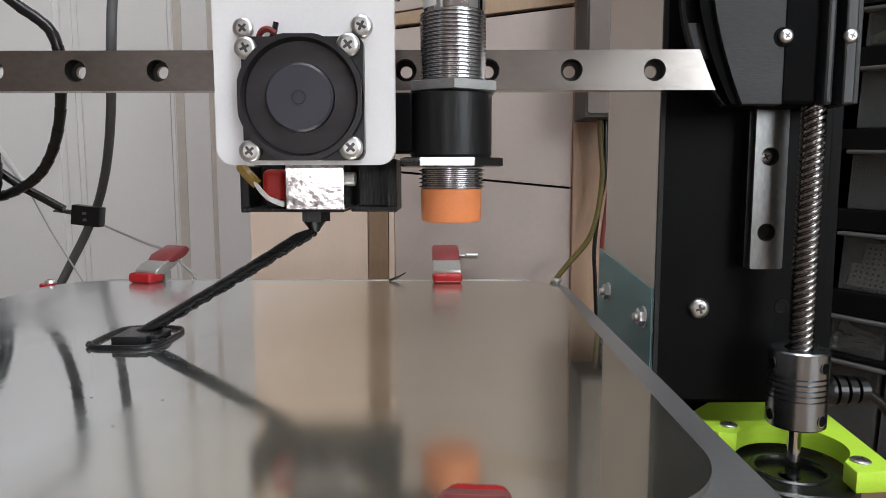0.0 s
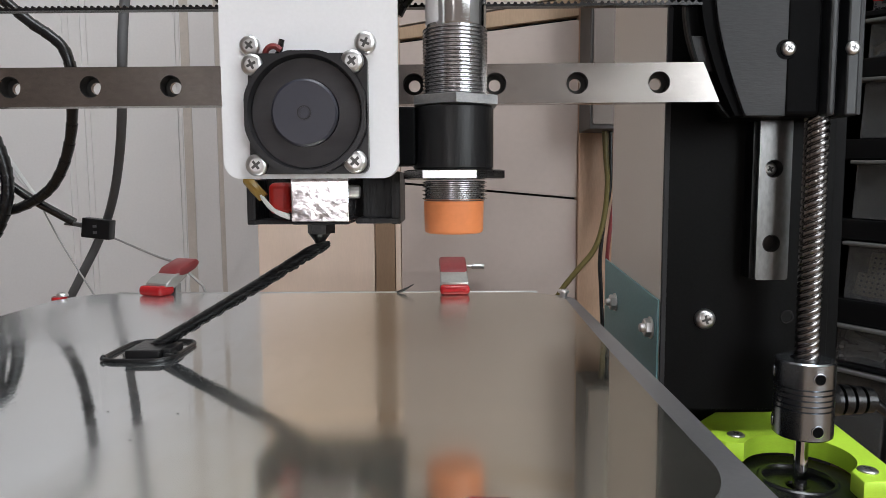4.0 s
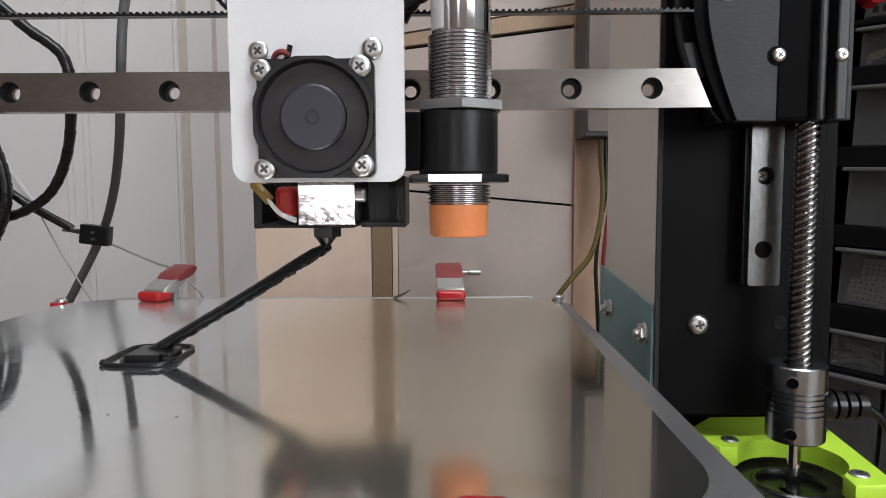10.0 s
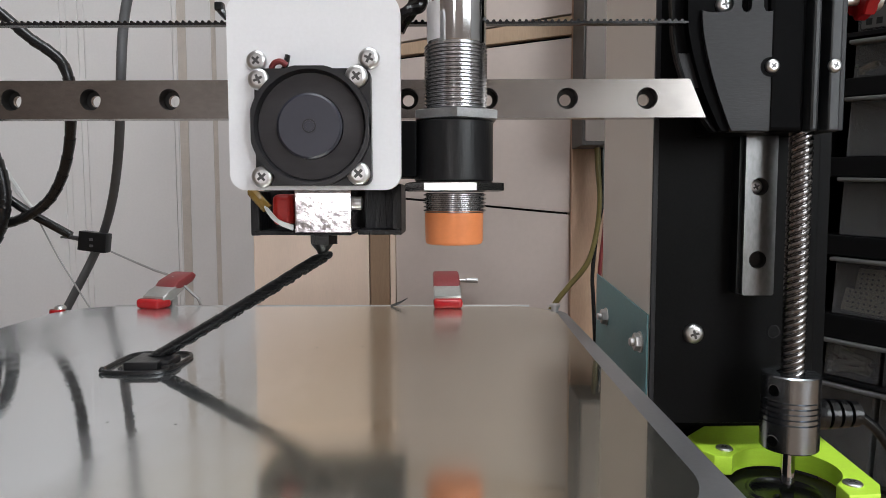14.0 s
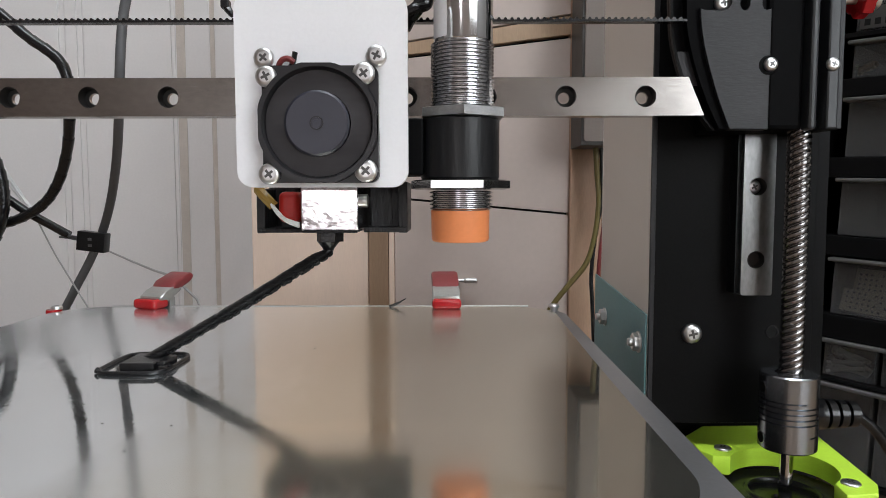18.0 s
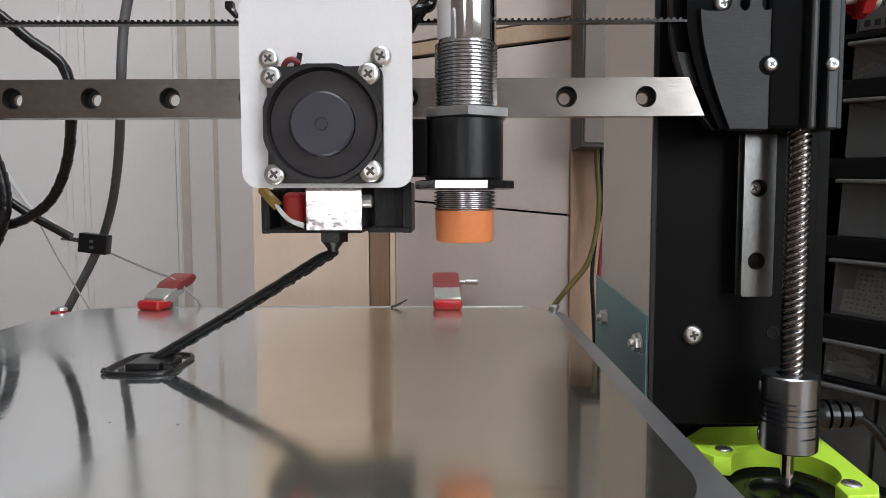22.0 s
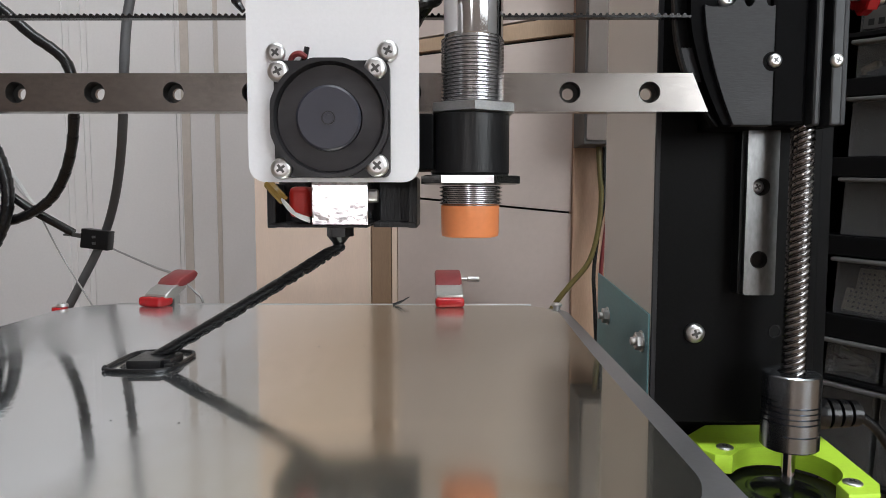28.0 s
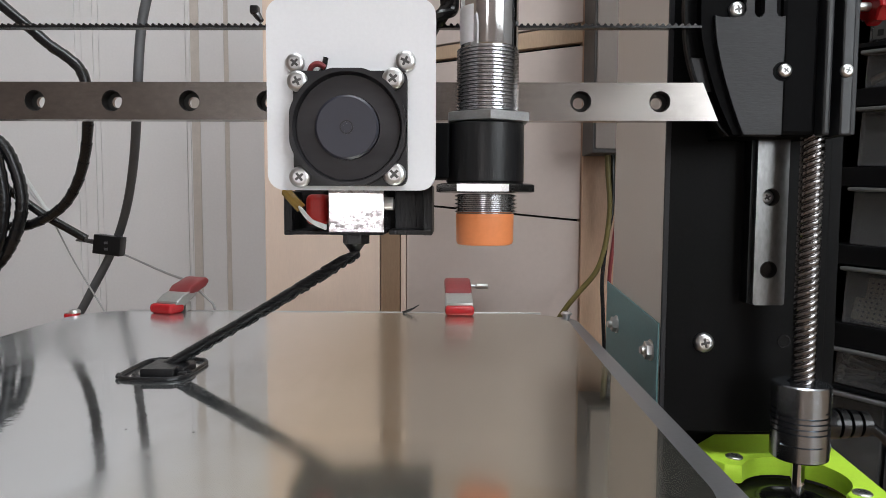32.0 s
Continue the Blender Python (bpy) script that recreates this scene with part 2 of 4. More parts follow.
M_FAN_BLUR = material("spinning_blade_plastic", (0.052, 0.049, 0.052), 0.16, vary=0.25, scale=160, fine=300, spec=0.3, rvary=0.2, stretch=(0.3, 1, 1))
M_BLACK_FAN = material("fan_plastic", (0.020, 0.019, 0.021), 0.34, vary=0.1, spec=0.35)
M_FAN_HUB = material("fan_hub_plastic", (0.036, 0.036, 0.050), 0.36, vary=0.06)
M_BAND = material("dark_edge_band", (0.026, 0.026, 0.029), 0.5, vary=0.1, spec=0.3)
M_RELIEF = material("glossy_black_rubber", (0.006, 0.006, 0.0065), 0.18, vary=0.3, scale=300, fine=1500, bump=0.2, rvary=0.2)
M_RUBBER = material("black_cable_rubber", (0.011, 0.011, 0.012), 0.245, vary=0.2, fine=1500, bump=0.15)
M_LEAD = material("lead_screw_steel", (0.25, 0.238, 0.235), 0.2, 1.0, vary=0.08, fine=2000)
M_GREY_CABLE = material("dark_grey_cable", (0.095, 0.095, 0.10), 0.5, vary=0.1, fine=1500)
M_WHITE_PRINT = material("white_plastic_plate", (0.91, 0.90, 0.92), 0.36, vary=0.025, scale=60, fine=1000, bump=0.06)
M_ORANGE = material("orange_sensor_cap", (0.96, 0.32, 0.12), 0.38, vary=0.04, fine=900)
M_LIME = material("lime_printed_plastic", (0.60, 0.93, 0.07), 0.36, vary=0.06, scale=80, fine=900, bump=0.12, stretch=(1, 1, 5))
M_TEAL = material("teal_bracket", (0.19, 0.37, 0.40), 0.5, vary=0.08, scale=60, fine=900)
M_SIDE = material("grey_beige_board", (0.70, 0.65, 0.61), 0.42, vary=0.02, scale=30, fine=700, rvary=0.03)
M_BOX_SHELL = material("dark_grey_shell", (0.075, 0.07, 0.068), 0.5, vary=0.1, scale=40)
M_BOX_FRONT = material("satin_metal_panel", (0.18, 0.145, 0.125), 0.4, 0.0, vary=0.06, scale=30, rvary=0.2)
M_RED_DULL = material("dull_red_plastic", (0.22, 0.035, 0.037), 0.36, vary=0.12, fine=900)
M_RED = material("red_clip_plastic", (0.41, 0.011, 0.015), 0.24, vary=0.1, fine=900)
M_CLIP_GREY = material("grey_clip_body", (0.42, 0.42, 0.40), 0.33, 0.6, vary=0.1)
M_PRINT = material("black_filament", (0.009, 0.009, 0.010), 0.32, vary=0.3, scale=200, fine=1200, bump=0.25)
M_BLOCK = material("cast_aluminium_block", (0.80, 0.77, 0.80), 0.17, 1.0, vary=0.3, scale=350, fine=700, bump=0.15, rvary=0.55)
M_RED_WIRE = material("red_wire", (0.5, 0.02, 0.015), 0.4)
M_WHITE_WIRE = material("white_wire", (0.82, 0.82, 0.81), 0.5)
M_PALE_WIRE = material("pale_grey_wire", (0.36, 0.35, 0.34), 0.5)
M_YELLOW_TAPE = material("amber_tape", (0.34, 0.21, 0.05), 0.25)
M_GREEN_WIRE = material("yellow_green_wire", (0.14, 0.11, 0.03), 0.45)
M_CABINET = material("black_cabinet_plastic", (0.006, 0.006, 0.0065), 0.5, vary=0.15, scale=40, spec=0.1)
M_SMOKE = glassy("smoky_clear_plastic", (0.50, 0.51, 0.52), 0.1, 0.87)
M_LIP = glassy("frosted_lip_plastic", (0.24, 0.24, 0.24), 0.34, 0.5)
for m in (M_SMOKE, M_LIP):
    m.node_tree.nodes["Principled BSDF"].inputs["IOR"].default_value = 1.18

# ---- building helpers (millimetres in, metres out) ----
BASE = {}


def thing(name, base, label, category, group="", kind=""):
    ob = new(name)
    ob.empty_display_size = 0.01
    ob.location = Vector(base) * 0.001
    BASE[ob.name] = Vector(base)
    return tagged(ob, label, category, group, kind)


def finish(name, bm, mat, base, smooth):
    bmesh.ops.recalc_face_normals(bm, faces=bm.faces[:])
    for v in bm.verts:
        v.co = (v.co - base) * 0.001
    me = bpy.data.meshes.new(name)
    if smooth:
        bm.normal_update()
        for f in bm.faces:
            f.smooth = max(abs(c) for c in f.normal) < 0.99999
        for e in bm.edges:
            if len(e.link_faces) == 2 and e.calc_face_angle(0) > 0.6:
                e.smooth = False
    bm.to_mesh(me)
    bm.free()
    me.materials.append(mat)
    return new(name, me)


def part(name, bm, mat, parent, label="", smooth=True):
    """Links a bmesh, in world millimetres, as one mesh under a thing or a part."""
    base = BASE[parent.name]
    ob = finish(name, bm, mat, base, smooth)
    ob.parent = parent
    BASE[ob.name] = base
    return tagged(ob, label)


def single(name, bm, mat, base, label, category="", group="", kind="", smooth=True):
    """A thing that is one mesh."""
    ob = finish(name, bm, mat, Vector(base), smooth)
    ob.location = Vector(base) * 0.001
    BASE[ob.name] = Vector(base)
    return tagged(ob, label, category, group, kind)


def box(x0, x1, y0, y1, z0, z1, bevel=0.0, bm=None, seg=2):
    bm = bm or bmesh.new()
    m = Matrix.Translation(((x0 + x1) / 2, (y0 + y1) / 2, (z0 + z1) / 2)) @ Matrix.Diagonal((x1 - x0, y1 - y0, z1 - z0, 1))
    made = bmesh.ops.create_cube(bm, size=1, matrix=m)["verts"]
    if bevel:
        edges = list({e for v in made for e in v.link_edges})
        bmesh.ops.bevel(bm, geom=edges, offset=bevel, segments=seg, affect="EDGES", profile=0.5)
    return bm


def lathe(profile, centre=(0, 0, 0), axis="z", seg=32, bm=None):
    """Turns (radius, height) pairs about an axis through centre."""
    bm = bm or bmesh.new()
    rings = []
    c = Vector(centre)
    for r, h in profile:
        ring = []
        for i in range(seg if r > 1e-6 else 1):
            a = 2 * math.pi * i / seg
            u, v = r * math.cos(a), r * math.sin(a)
            p = {"z": (u, v, h), "y": (u, h, v), "x": (h, u, v)}[axis]
            ring.append(bm.verts.new(c + Vector(p)))
        rings.append(ring)
    for a, b in zip(rings, rings[1:]):
        for i in range(seg):
            j = (i + 1) % seg
            if len(a) == 1 and len(b) == 1:
                continue
            if len(a) == 1:
                bm.faces.new((a[0], b[i], b[j]))
            elif len(b) == 1:
                bm.faces.new((a[i], a[j], b[0]))
            else:
                bm.faces.new((a[i], a[j], b[j], b[i]))
    return bm


def prism(outline, lo, hi, axis="y", bevel=0.0, bm=None):
    """A flat outline pushed along an axis from lo to hi; the outline is in the two other axes, in order."""
    bm = bm or bmesh.new()

    def at(p, h):
        return {"y": (p[0], h, p[1]), "z": (p[0], p[1], h), "x": (h, p[0], p[1])}[axis]
    a = [bm.verts.new(at(p, lo)) for p in outline]
    b = [bm.verts.new(at(p, hi)) for p in outline]
    fa, fb = bm.faces.new(a), bm.faces.new(b)
    n = len(a)
    for i in range(n):
        bm.faces.new((a[i], a[(i + 1) % n], b[(i + 1) % n], b[i]))
    if bevel:
        edges = list(fa.edges) + list(fb.edges)
        bmesh.ops.bevel(bm, geom=edges, offset=bevel, segments=2, affect="EDGES", profile=0.5)
    return bm


def rounded(x0, x1, y0, y1, r, n=8):
    """A rectangle's outline with round corners."""
    out = []
    for cx, cy, a0 in ((x1 - r, y1 - r, 0), (x0 + r, y1 - r, 90), (x0 + r, y0 + r, 180), (x1 - r, y0 + r, 270)):
        for i in range(n + 1):
            a = radians(a0 + 90 * i / n)
            out.append((cx + r * math.cos(a), cy + r * math.sin(a)))
    return out


def circle(cx, cy, r, n=32, a0=0.0):
    return [(cx + r * math.cos(a0 + 2 * math.pi * i / n), cy + r * math.sin(a0 + 2 * math.pi * i / n)) for i in range(n)]


def spline(points, steps=8):
    """A smooth line through points."""
    p = [Vector(q) for q in points]
    p = [2 * p[0] - p[1]] + p + [2 * p[-1] - p[-2]]
    out = []
    for i in range(1, len(p) - 2):
        for k in range(steps):
            t = k / steps
            a, b, c, d = p[i - 1:i + 3]
            out.append(0.5 * (2 * b + (c - a) * t + (2 * a - 5 * b + 4 * c - d) * t * t + (3 * b - a - 3 * c + d) * t ** 3))
    return out + [p[-2]]


def tube(points, radius, seg=12, steps=8, bm=None, wobble=0.0, rng=None):
    bm = bm or bmesh.new()
    line = spline(points, steps) if steps else [Vector(q) for q in points]
    rings, up = [], Vector((0, 0, 1))
    for i, p in enumerate(line):
        d = (line[min(i + 1, len(line) - 1)] - line[max(i - 1, 0)]).normalized()
        side = d.cross(up)
        if side.length < 1e-3:
            side = d.cross(Vector((0, 1, 0)))
        side.normalize()
        up = side.cross(d).normalized()
        r = radius(i / (len(line) - 1)) if callable(radius) else radius
        if wobble:
            r *= 1 + wobble * (rng.random() - 0.5)
        rings.append([bm.verts.new(p + r * (math.cos(2 * math.pi * k / seg) * side + math.sin(2 * math.pi * k / seg) * up)) for k in range(seg)])
    for a, b in zip(rings, rings[1:]):
        for k in range(seg):
            bm.faces.new((a[k], a[(k + 1) % seg], b[(k + 1) % seg], b[k]))
    bm.faces.new(rings[0])
    bm.faces.new(rings[-1])
    return bm


def plate_with_holes(outline, holes, lo, hi, axis="y"):
    """An outline with round holes cut through it, pushed along an axis."""
    bm = bmesh.new()

    def at(p, h):
        return {"y": (p[0], h, p[1]), "z": (p[0], p[1], h), "x": (h, p[0], p[1])}[axis]
    edges = []
    loops = [outline] + holes
    for loop in loops:
        vs = [bm.verts.new(at(p, lo)) for p in loop]
        edges += [bm.edges.new((vs[i], vs[(i + 1) % len(vs)])) for i in range(len(vs))]
    bmesh.ops.triangle_fill(bm, use_beauty=True, edges=edges)
    rim = [e for e in bm.edges if len(e.link_faces) == 1]
    low = bm.faces[:]
    top = {}
    way = Vector({"y": (0, hi - lo, 0), "z": (0, 0, hi - lo), "x": (hi - lo, 0, 0)}[axis])
    for v in bm.verts[:]:
        top[v] = bm.verts.new(v.co + way)
    for f in low:
        bm.faces.new([top[v] for v in f.verts])
    for e in rim:
        a, b = e.verts
        bm.faces.new((a, b, top[b], top[a]))
    return bm


def join(*bms):
    """Several bmeshes in one."""
    out = bms[0]
    for b in bms[1:]:
        me = bpy.data.meshes.new("joined")
        b.to_mesh(me)
        b.free()
        out.from_mesh(me)
        bpy.data.meshes.remove(me)
    return out

# ---- the room ----


def structure(name, bm, mat, label):
    return single(name, bm, mat, (0, 0, 0), label, kind="structure", smooth=False)


# Room shell out of view, added to shape bounce light and reflections.
structure("floor", box(-2000, 2000, -1420, 1000, -770, -750), M_TABLE, "brown wooden floor of the room")
structure("ceiling", box(-2000, 2000, -1420, 1000, 1650, 1670), M_WALL, "plain white ceiling")
structure("wall_west", box(-2020, -2000, -1420, 1000, -750, 1650), M_TAN_WALL, "plain tan room wall")
structure("wall_east", box(2000, 2020, -1420, 1000, -750, 1650), M_GREY_WALL, "unseen room wall, darkened grey for reflections")
structure("wall_north", box(-2000, 2000, 1000, 1020, -750, 1650), M_WALL, "plain white room wall")
WIN = (600, 1920, 140, 1360)
structure("wall_south", plate_with_holes([(-2000, -750), (2000, -750), (2000, 1650), (-2000, 1650)], [[(WIN[0], WIN[2]), (WIN[1], WIN[2]), (WIN[1], WIN[3]), (WIN[0], WIN[3])]], -1420, -1300), M_DARKENED_WALL, "unseen room wall, darkened brown for reflections, with a window opening")
win = structure("window_1", plate_with_holes([(WIN[0], WIN[2]), (WIN[1], WIN[2]), (WIN[1], WIN[3]), (WIN[0], WIN[3])], [[(WIN[0] + 45, WIN[2] + 45), (1240, WIN[2] + 45), (1240, WIN[3] - 45), (WIN[0] + 45, WIN[3] - 45)], [(1280, WIN[2] + 45), (WIN[1] - 45, WIN[2] + 45), (WIN[1] - 45, WIN[3] - 45), (1280, WIN[3] - 45)]], -1390, -1345), M_WALL, "white two-light window facing the daylight")
part("window_sill", box(WIN[0], WIN[1], -1344, -1270, WIN[2] + 0.5, WIN[2] + 22, 2), M_WALL, win)
structure("backdrop", box(-400, 3400, -1912, -1900, -700, 2400), M_DAYLIGHT, "pale overcast daylight outside the window")
desk = structure("tabletop", box(-700, 700, -500, 425, -30, 0, 2), M_TABLE, "brown wooden tabletop under the machine")
for x in (-660, 660):
    for y in (-460, 385):
        part("table_leg", box(x - 25, x + 25, y - 25, y + 25, -750, -30, 3), M_TABLE, desk)


# ---- small repeated pieces ----


def screw(parent, x, y, z, r, axis="y", way=-1, washer=0.0, h=None, turn=0.4, name="screw", label=""):
    """A pan-head screw with its cross recess drawn as a dark star; it faces way along the axis from (x, y, z), the seat
    of its head.
    """
    h = h or r * 0.62
    ax = "xyz".index(axis)
    prof = [(0, 0), (r, 0), (r, h * 0.3), (r * 0.97, h * 0.5), (r * 0.88, h * 0.75), (r * 0.72, h * 0.92), (r * 0.55, h), (0, h)]
    bm = lathe([(a, way * b) for a, b in prof], (x, y, z), axis, 24)
    head = part(name, bm, M_ZINC, parent, label)
    # Flat star whose dark colour stands for the shade in the recess.
    star = []
    for k in range(4):
        for da, q in ((-0.25, 0.46), (0.25, 0.46), (math.pi / 4, 0.17)):
            a = turn + k * math.pi / 2 + da
            star.append((q * r * math.cos(a), q * r * math.sin(a)))
    cross = prism(star, -0.05, 0.05, "z")
    m = {"y": Matrix(((1, 0, 0), (0, 0, way), (0, 1, 0))), "x": Matrix(((0, 0, way), (1, 0, 0), (0, 1, 0))), "z": Matrix.Identity(3)}[axis]
    for v in cross.verts:
        p = Vector((x, y, z))
        p[ax] += way * h
        v.co = m @ v.co + p
    part("cross_shade", cross, M_SCREW_SLOT, head, "flat dark star for the shade in the cross recess", smooth=False)
    if washer:
        part("washer", lathe([(0, 0), (washer, 0), (washer, way * 0.3), (0, way * 0.3)], (x, y - way * 0.3 if axis == "y" else y, z), axis, 24), M_ZINC, parent)
    return head


def hexagon(parent, name, x, y, z, r, h0, h1, axis, mat, turn=0.0, label=""):
    """A hexagonal nut between h0 and h1 on the axis, with its corners taken off."""
    bm = lathe([(0, h0), (r * 0.9, h0), (r, h0 + 0.35), (r, h1 - 0.35), (r * 0.9, h1), (0, h1)], (x, y, z), axis, 6)
    c = Vector((x, y, z))
    bmesh.ops.rotate(bm, cent=c, matrix=Matrix.Rotation(turn, 3, axis.upper()), verts=bm.verts[:])
    return part(name, bm, mat, parent, label)


def ridges(r0, r1, z0, z1, pitch):
    """Profile of a thread cut as close rings."""
    out, z = [(0, z0), (r0, z0)], z0
    while z + pitch <= z1 + 1e-6:
        out += [(r0, z + 0.1 * pitch), (r1, z + 0.4 * pitch), (r1, z + 0.6 * pitch), (r0, z + 0.9 * pitch)]
        z += pitch
    return out + [(r0, z1), (0, z1)]


# ---- panels behind the machine ----
WALL_Y = 452
DOOR_Y = 750
panel = thing("white_panel_door", (-430, DOOR_Y, -750), "white lacquered panel door with vertical grooves", "door")
part("panel_board", box(-1400, -120, DOOR_Y + 2.3, DOOR_Y + 26, -750, 1640), M_WHITE_PANEL, panel, smooth=False)
for x0, x1, y in ((-1400, -426.1, 0.0), (-424.3, -419.5, 1.4), (-418.1, -406.0, 0.0), (-404.6, -399.8, 1.0), (-398.4, -302.2, 0.0), (-286.6, -259.6, 0.5), (-253.9, -120, 0.0)):
    part("panel_strip", box(x0, x1, DOOR_Y + y, DOOR_Y + 2.2, -750, 1640, 0.3), M_WHITE_PANEL, panel)
part("groove_lining", box(-296.8, -287.3, DOOR_Y + 1.6, DOOR_Y + 2.1, -750, 1640), M_GROOVE, panel, "beige groove between strips")
part("groove_lining", box(-259.5, -254.1, DOOR_Y + 1.6, DOOR_Y + 2.1, -750, 1640), M_GROOVE, panel)
part("groove_bead", box(-301.5, -297.7, DOOR_Y + 0.5, DOOR_Y + 2.1, -750, 1640, 0.4), M_WHITE_PANEL, panel)

cab = thing("wooden_cabinet", (0, WALL_Y, 0), "pale wooden cabinet with beige drawer fronts and brown edges", "cabinet")
part("side_board", box(-132.6, -53.1, WALL_Y + 1, WALL_Y + 20, -750, 400, 0.8), M_PINKWOOD, cab, "pale pinkish wooden board")
part("edge_strip", box(-52.5, -39.1, WALL_Y - 1, WALL_Y + 20, -750, 400, 0.8), M_BIRCH_DARK, cab, "brown wooden edge strip")
part("light_strip", box(-38.7, -35.1, WALL_Y - 0.5, WALL_Y + 20, -750, 400, 0.5), M_PINKWOOD, cab)
part("corner_post", box(84.2, 158, WALL_Y - 2, WALL_Y + 20, -750, 400, 0.8), M_POST, cab, "brown wooden corner post")
part("carcass", box(-34.7, 83.9, WALL_Y + 10, WALL_Y + 20, -750, 400), M_BLACK_GAP, cab)
# height of each gap at its two ends, and half its width
gaps = [(-750, -750, 0), (25, 25, 0.8), (147.6, 136.5, 0.75), (241.3, 255.6, 1.25), (250.7, 269.7, 0.6), (400, 400, 0)]
for k, ((l0, r0, g0), (l1, r1, g1)) in enumerate(zip(gaps, gaps[1:])):
    part("drawer_front", prism([(-34.7, l0 + g0), (83.9, r0 + g0), (83.9, r1 - g1), (-34.7, l1 - g1)], WALL_Y + 2, WALL_Y + 10, bevel=0.3), M_BIRCH if k == 3 else M_DRAWER_FRONT, cab)
kn = part("knob", lathe([(0, 0), (1.2, 0), (1.2, 4), (1.9, 5), (1.9, 12), (1.6, 12.6), (0, 12.6)], (8.4, WALL_Y - 6, 91.7), "x", 16), M_ZINC, cab, "small chrome knob")
part("knob_stem", lathe([(0, -6), (0.8, -6), (0.8, 3), (0, 3)], (9.6, WALL_Y, 91.7), "y", 12), M_CHROME, kn)

# ---- bed ----
BX0, BX1, BY0, BY1, BZ = -171.5, 50.8, 80, 291.5, 99.4
bed = thing("heated_bed", (-60, 186, 60), "mirror-like print bed on a grey aluminium plate", "printer bed")
part("plate", prism([(x + (0.010 * (y - 270) if x > 0 else 0.0), y) for x, y in rounded(BX0, BX1 + 0.5, BY0, BY1, 12)], 93.5, 98.0, "z", 0.4), M_ALU, bed, "grey aluminium carrier plate")
# the sheet's edge bows out a little towards the back
sheet = [(x + (2.8 * max(0.0, (y - 125) / 140) ** 2 if x > 20 else 0.0), y) for x, y in rounded(BX0 + 4, BX1 - 7.6, BY0 + 5, BY1 - 0.6, 22, 14)]
sheet = [p for a, b in zip(sheet, sheet[1:] + sheet[:1]) for p in ([a] + [(a[0] + (b[0] - a[0]) * k / 8 - (2.8 * ((k / 8) - (k / 8) ** 2) if a[0] > 20 and b[0] > 20 else 0.0), a[1] + (b[1] - a[1]) * k / 8) for k in range(1, 8)] if abs(b[1] - a[1]) > 50 else [a])]
part("mirror_sheet", prism(sheet, 98.1, BZ, "z", 0.2), M_BED, bed, "silvery mirror surface with a soft haze")
# Strip added to make the highlight along the sheet's back edge.
part("back_glint_strip", box(BX0 + 22, BX1 - 14, BY1 - 0.5, BY1 + 0.5, 98.0, BZ + 0.3, 0.12), M_ZINC, bed, "thin metal strip added for the highlight at the back edge")
part("carriage", box(-140, 20, 110, 260, 60, 64, 1), M_ALU, bed)
for k, (x, y) in enumerate(((-73.8, 133.0), (-42.2, 206.0), (-27.9, 207.7), (-58.4, 131.6), (-61.5, 117.0))):
    part("filament_crumb", tube([(x - 0.28, y, BZ + 0.03), (x, y + 0.35, BZ + 0.04), (x + 0.25, y - 0.1, BZ + 0.03)], 0.06, 6, 4), M_BLACK_GAP, bed, "tiny crumb of black filament")
for cx, cy in ((-168, 280.5), (47.2, 284.4)):
    part("stand_off", lathe([(0, 94), (1.6, 94), (1.6, 100), (0, 100)], (cx, cy, 0), "z", 12), M_ZINC, bed)
    screw(bed, cx, cy, 100, 2.4, "z", 1)
part("red_washer", lathe([(0, 98.1), (3.0, 98.1), (3.2, 98.8), (3.0, 99.9), (0, 99.9)], (-169, 280, 0), "z", 20), M_RED, bed, "red washer under the corner screw")
for cx, cy in ((-130, 250), (10, 250), (-130, 120), (10, 120)):
    part("bed_post", lathe([(0, 64), (4, 64), (4, 93.5), (0, 93.5)], (cx, cy, 0), "z", 16), M_ZINC, bed)
base_ob = single("bed_rail_base", box(-150, 30, 60, 330, 0, 59.8, 1), M_BLACK_PLATE, (-60, 186, 0), "black base of the machine under the bed", "machine base")


def spring_clip(x, y, z, turn, size, label, jaw=4.4):
    """A red plastic spring clamp that grips the edge of the bed; its jaw points along -y before it is turned."""
    ob = thing("spring_clip", (0, 0, 0), label, "clamp", "clamps on the bed")
    part("jaw_pad", box(-6.4, 6.4, -5, 4, 0, jaw, 0.39 * jaw, seg=3), M_RED, ob, "glossy red jaw pad")
    part("clamp_body", prism([(-1.5, 3.2), (4, 2.6), (12, 7.0), (11.6, 9.6), (7.5, 9.4), (3, 7.4), (-0.8, 5.2)], -6.0, 6.0, "x", 0.7), M_CLIP_GREY, ob, "grey clamp body")
    part("handle", prism([(4.5, 7.2), (10, 6.8), (17.6, 9.8), (19.6, 11.6), (20.0, 13.0), (18.6, 14.2), (16.6, 14.2), (8.2, 11.2)], -6.1, 6.1, "x", 1.3), M_RED_DULL, ob, "dull red handle")
    part("lower_handle", prism([(-3, -6.6), (3, -7.0), (20, -10), (20, -13), (0, -9.2)], -5.5, 5.5, "x", 0.7), M_RED_DULL, ob, "dull red handle")
    part("web", box(-5, 5, 5.4, 9, -8.6, 4.4, 0.6), M_CLIP_GREY, ob)
    for o in ob.children:
        for v in o.data.vertices:
            v.co *= size
    ob.matrix_basis = pose(x / 1000, y / 1000, z / 1000, 0, 0, turn)
    BASE[ob.name] = Vector((x, y, z))
    return ob, (0, 0, turn)


